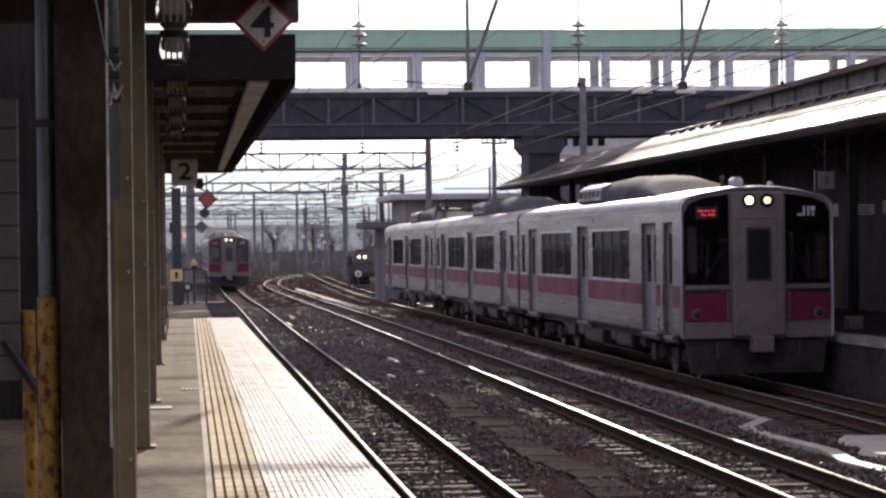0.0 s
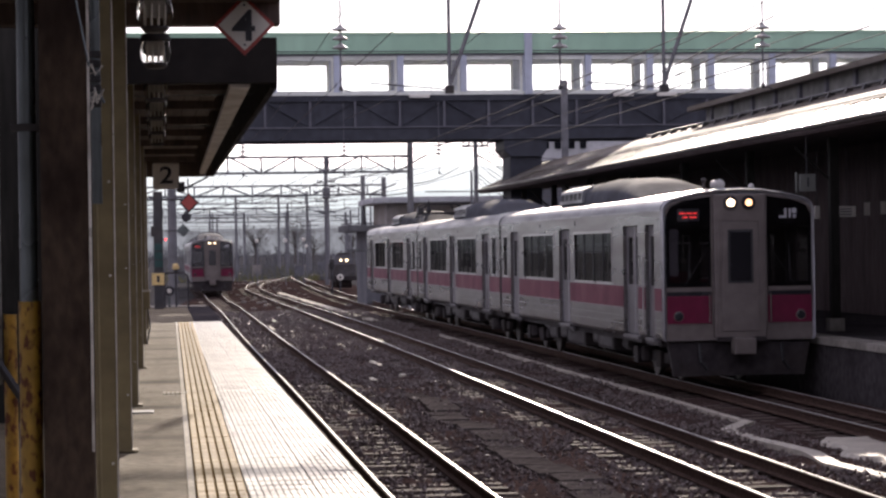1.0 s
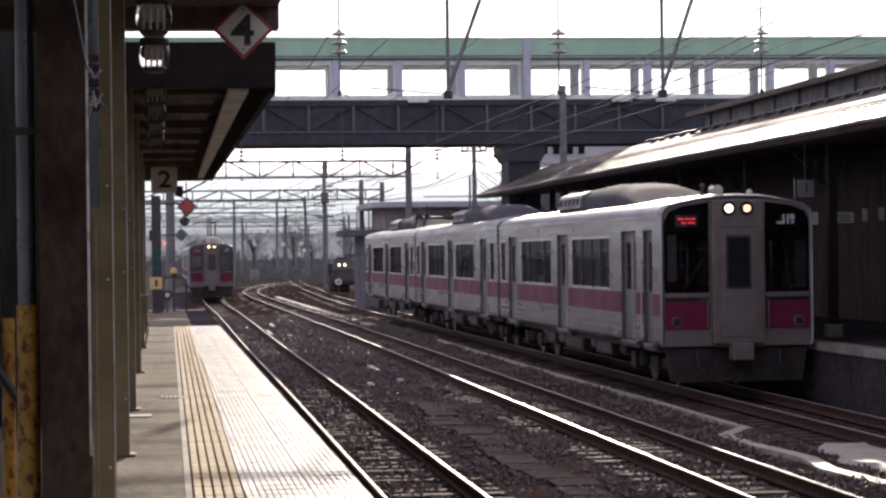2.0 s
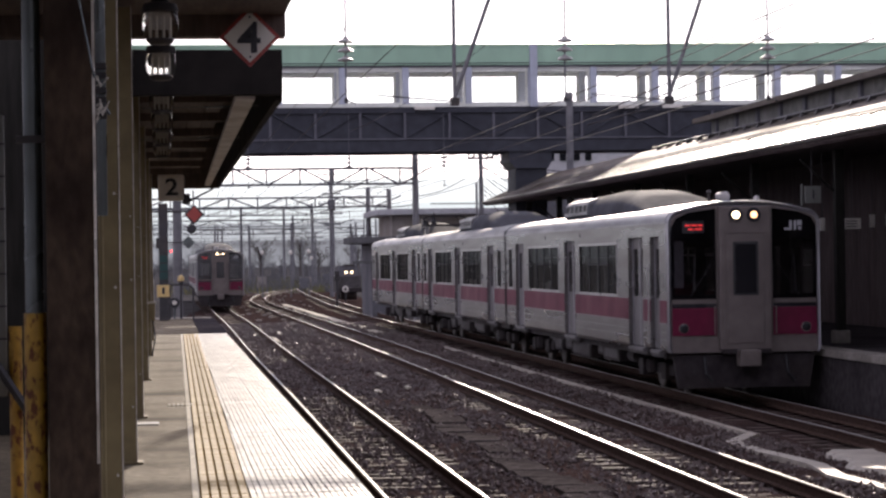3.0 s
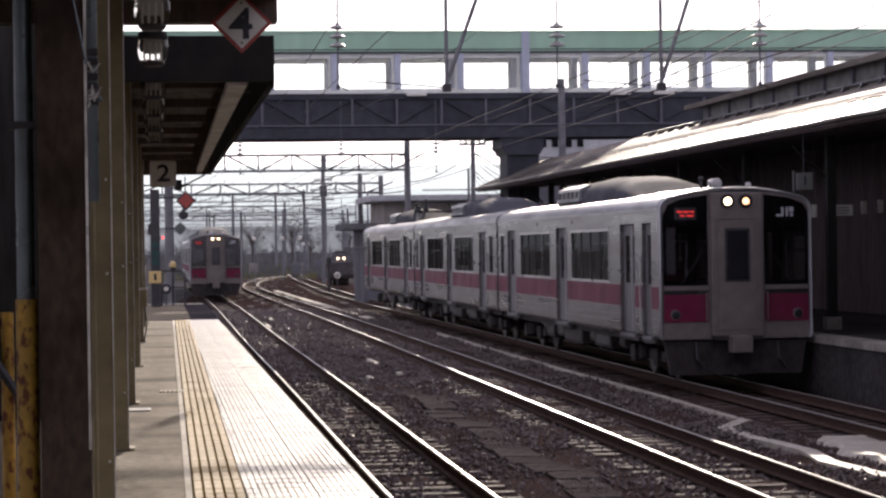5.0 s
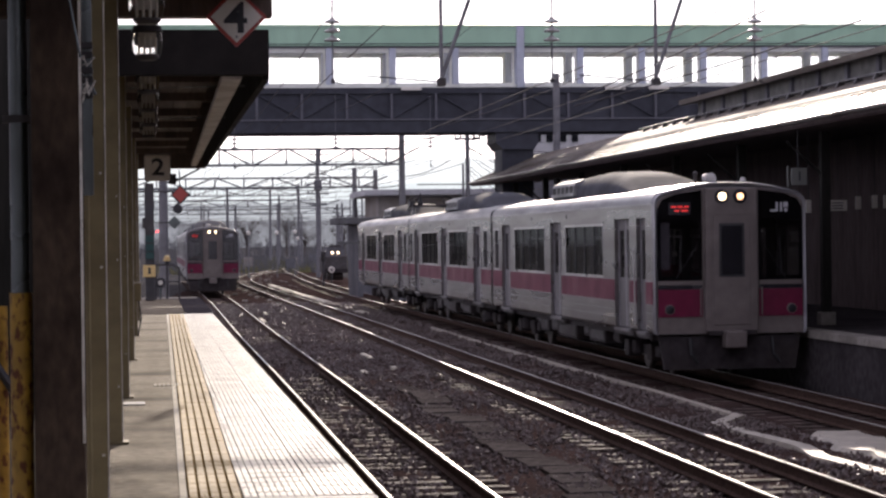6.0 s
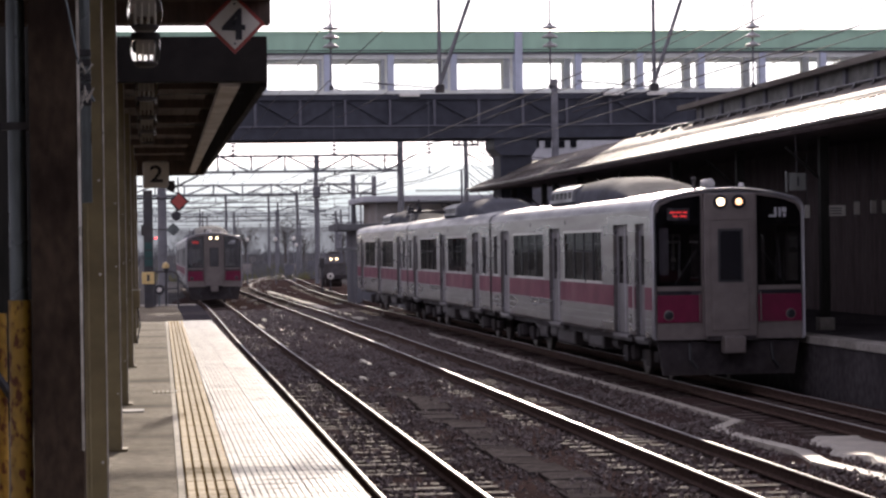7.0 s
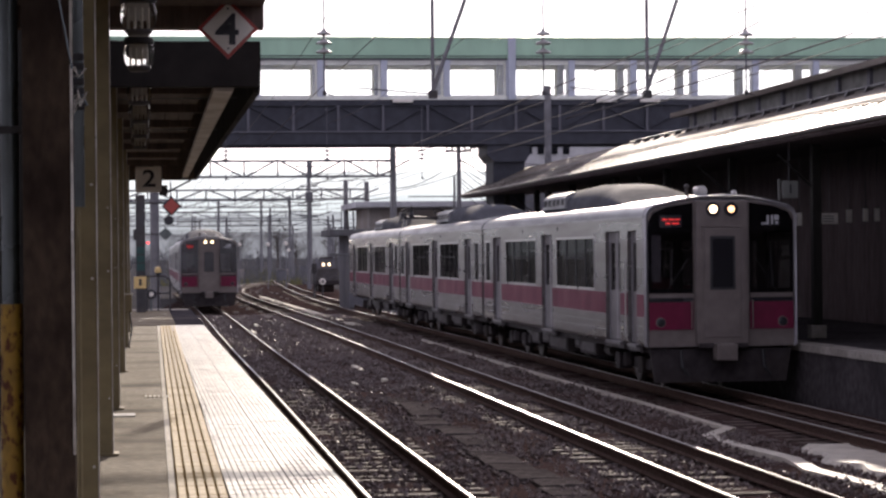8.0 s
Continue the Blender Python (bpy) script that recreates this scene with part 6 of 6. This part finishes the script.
        part("cross_arm", Shape().box(-0.9, 0.9, -0.05, 0.05, h - 0.7, h - 0.58), GANTRY, o)
    for k in range(6):
        y = 205 + 34 * k
        o = thing("cross_span", "far cross-span wires between two line poles", "cross span", (0, y, BED - 0.2), "cross spans")
        a, b, h = -4.5 + rng.uniform(-1, 1), 0.085 * y + rng.uniform(-2, 2), rng.uniform(5.8, 7.6)
        for x in (a, b):
            part("pole", Shape().rod((x, 0, 0), (x, 0, h + 0.4), 0.09, 8, 0.075), POLE_GREY, o)
        for dz in (0.0, -0.45, -0.8):
            part("span_wire", Shape().sweep([(0.018, 0), (0, 0.018), (-0.018, 0), (0, -0.018)], [(a + (b - a) * q / 8, 0, h + dz - 0.25 * (1 - (q / 4 - 1) ** 2)) for q in range(9)]), WIRE, o)
        for q in range(5):
            x = a + (b - a) * (q + 0.5) / 5
            part("dropper", Shape().rod((x, 0, h - 1.0), (x, 0, h - 0.1), 0.022, 5), WIRE, o)
    # bare winter trees in front of the far woods
    for k in range(11):
        x, y = rng.uniform(-12, 60), rng.uniform(360, 450)
        t = thing("bare_tree", "leafless winter tree in the distance", "tree", (x, y, BED), "bare trees")
        hh = rng.uniform(5, 8.5)
        part("trunk", Shape().rod((0, 0, 0), (0, 0, hh * 0.45), 0.22, 8, 0.14), BARK, t)
        cr = Shape()
        for i in range(46):
            a, z = rng.uniform(0, 6.28), hh * rng.uniform(0.3, 0.7)
            q = (math.cos(a) * hh * rng.uniform(0.1, 0.38), math.sin(a) * hh * rng.uniform(0.1, 0.38), min(hh, z + hh * rng.uniform(0.15, 0.35)))
            cr.rod((0, 0, z * 0.9), q, 0.06, 4, 0.02)
            for j in range(4):
                cr.rod(q, (q[0] + rng.uniform(-0.8, 0.8), q[1] + rng.uniform(-0.8, 0.8), q[2] + rng.uniform(-0.1, 0.9)), 0.035, 3, 0.012)
        part("crown", cr, BARK, t)
    s = Shape()
    for k in range(1500):
        x, y = rng.uniform(-60, 190), rng.uniform(440, 640)
        h = rng.uniform(1.5, 4.0) * (1.0 + 0.5 * math.sin(x * 0.13))
        foot, tip = Vector((x, y, BED - 0.3)), Vector((x + rng.uniform(-0.5, 0.5), y, BED + h))
        s.rod(foot, tip, 0.12, 4, 0.03)
        for j in range(5):
            q = foot.lerp(tip, rng.uniform(0.3, 0.9))
            s.rod(q, q + Vector((rng.uniform(-1.2, 1.2), rng.uniform(-0.5, 0.5), rng.uniform(0.2, 1.2))), 0.07, 3, 0.02)
    tagged(part("far_woods", s, SCRUB), "grey-blue winter scrub along the horizon", "woods", "", "stuff")
    litter = Shape()  # stones, lids and scraps between the far tracks
    for k in range(260):
        y = rng.uniform(95, 330)
        x = rng.uniform(3.9, 8.5) + (9.3 * max(0, (y - 160) / 100) ** 2 if y > 160 else 0) + rng.choice((0, 0, 3.2)) * rng.random()
        w, l, h = rng.uniform(0.04, 0.16), rng.uniform(0.05, 0.4), rng.uniform(0.02, 0.10)
        litter.box(x - w, x + w, y - l, y + l, BED - 0.12 + fall(y), BED + h + fall(y))
    tagged(part("trackside_litter", litter, CONCRETE), "pale stones and scraps between the far tracks", "litter", "", "stuff")
    for name, lo, hi, count, mt, label in (("dry_grass", 0.25, 0.8, 2600, DRY_GRASS, "dull yellow-green winter grass beside the far tracks"), ("bramble_thicket", 0.6, 1.9, 1300, SCRUB, "grey-brown leafless thicket beside the far tracks")):
        g = Shape()
        for k in range(count):
            y = rng.uniform(235, 420)
            c = rng.choice((0.012, 0.03, 0.048, 0.066, 0.085, 0.10))
            x, h = (c + rng.gauss(0, 0.005)) * y, rng.uniform(lo, hi)
            for j in range(3):
                g.rod((x + 0.1 * j, y, BED - 0.4), (x + rng.uniform(-0.5, 0.5), y + rng.uniform(-0.3, 0.3), BED - 0.3 + h * rng.uniform(0.6, 1)), 0.05, 3, 0.012)
        tagged(part(name, g, mt), label, "undergrowth", "", "stuff")
    for x, y, w, d, h, mt in ((11.0, 270, 0.5, 0.5, 1.5, HOUSE_WALL), (17.3, 290, 0.8, 0.6, 1.3, HOUSE_WALL), (14.6, 250, 0.45, 0.4, 1.4, HOUSE_DIM), (20.8, 300, 0.9, 0.6, 1.6, HOUSE_DIM), (19.0, 255, 0.4, 0.4, 1.1, HOUSE_PALE), (6.2, 285, 0.6, 0.5, 1.2, HOUSE_PALE)):
        o = thing("relay_box", "small weathered trackside equipment cabinet", "cabinet", (x, y, BED - 0.34), "relay boxes")
        part("case", Shape().box(-w, w, -d, d, 0, h, 0.03), mt, o)
        part("lid", Shape().prism([(-w - 0.08, h), (w + 0.08, h), (w + 0.04, h + 0.06), (0, h + 0.14), (-w - 0.04, h + 0.06)], -d - 0.08, d + 0.08), TIN_GREY, o)
        part("door", Shape().box(-w * 0.8, w * 0.8, -d - 0.02, -d + 0.01, 0.15, h - 0.1, 0.008), mt, o)
    # glowing sheets far beyond everything: two hill lines, two bands of painted haze
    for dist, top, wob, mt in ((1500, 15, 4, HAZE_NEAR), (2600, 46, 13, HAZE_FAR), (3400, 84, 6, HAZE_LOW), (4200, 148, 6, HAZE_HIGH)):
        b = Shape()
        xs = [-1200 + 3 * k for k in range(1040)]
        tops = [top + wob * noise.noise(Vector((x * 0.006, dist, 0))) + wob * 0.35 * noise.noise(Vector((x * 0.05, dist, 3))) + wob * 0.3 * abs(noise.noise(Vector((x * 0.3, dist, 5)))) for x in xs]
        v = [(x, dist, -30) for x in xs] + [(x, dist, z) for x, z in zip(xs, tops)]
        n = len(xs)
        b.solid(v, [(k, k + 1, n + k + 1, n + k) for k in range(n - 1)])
        setting("backdrop", b, mt, "pale glowing sheet that paints the haze of the distance", "backdrop")


distance()
platform_paving()
platform_kerb()
ballast_chips()


# ---------------------------------------------------------------- what moves
def motions():
    for k, o in enumerate(coming):
        rows = []
        for i in range(17):
            t = i * 0.5
            y = 159.3 - 6.3 * t + 0.095 * t * t + CAR * k
            slope = math.degrees(math.atan2(line_1(y + CAR) - line_1(y), CAR))
            rows.append((t, pose(line_1(y), y, fall(y), 0, 0, -slope)))
        walk(o, rows)


motions()
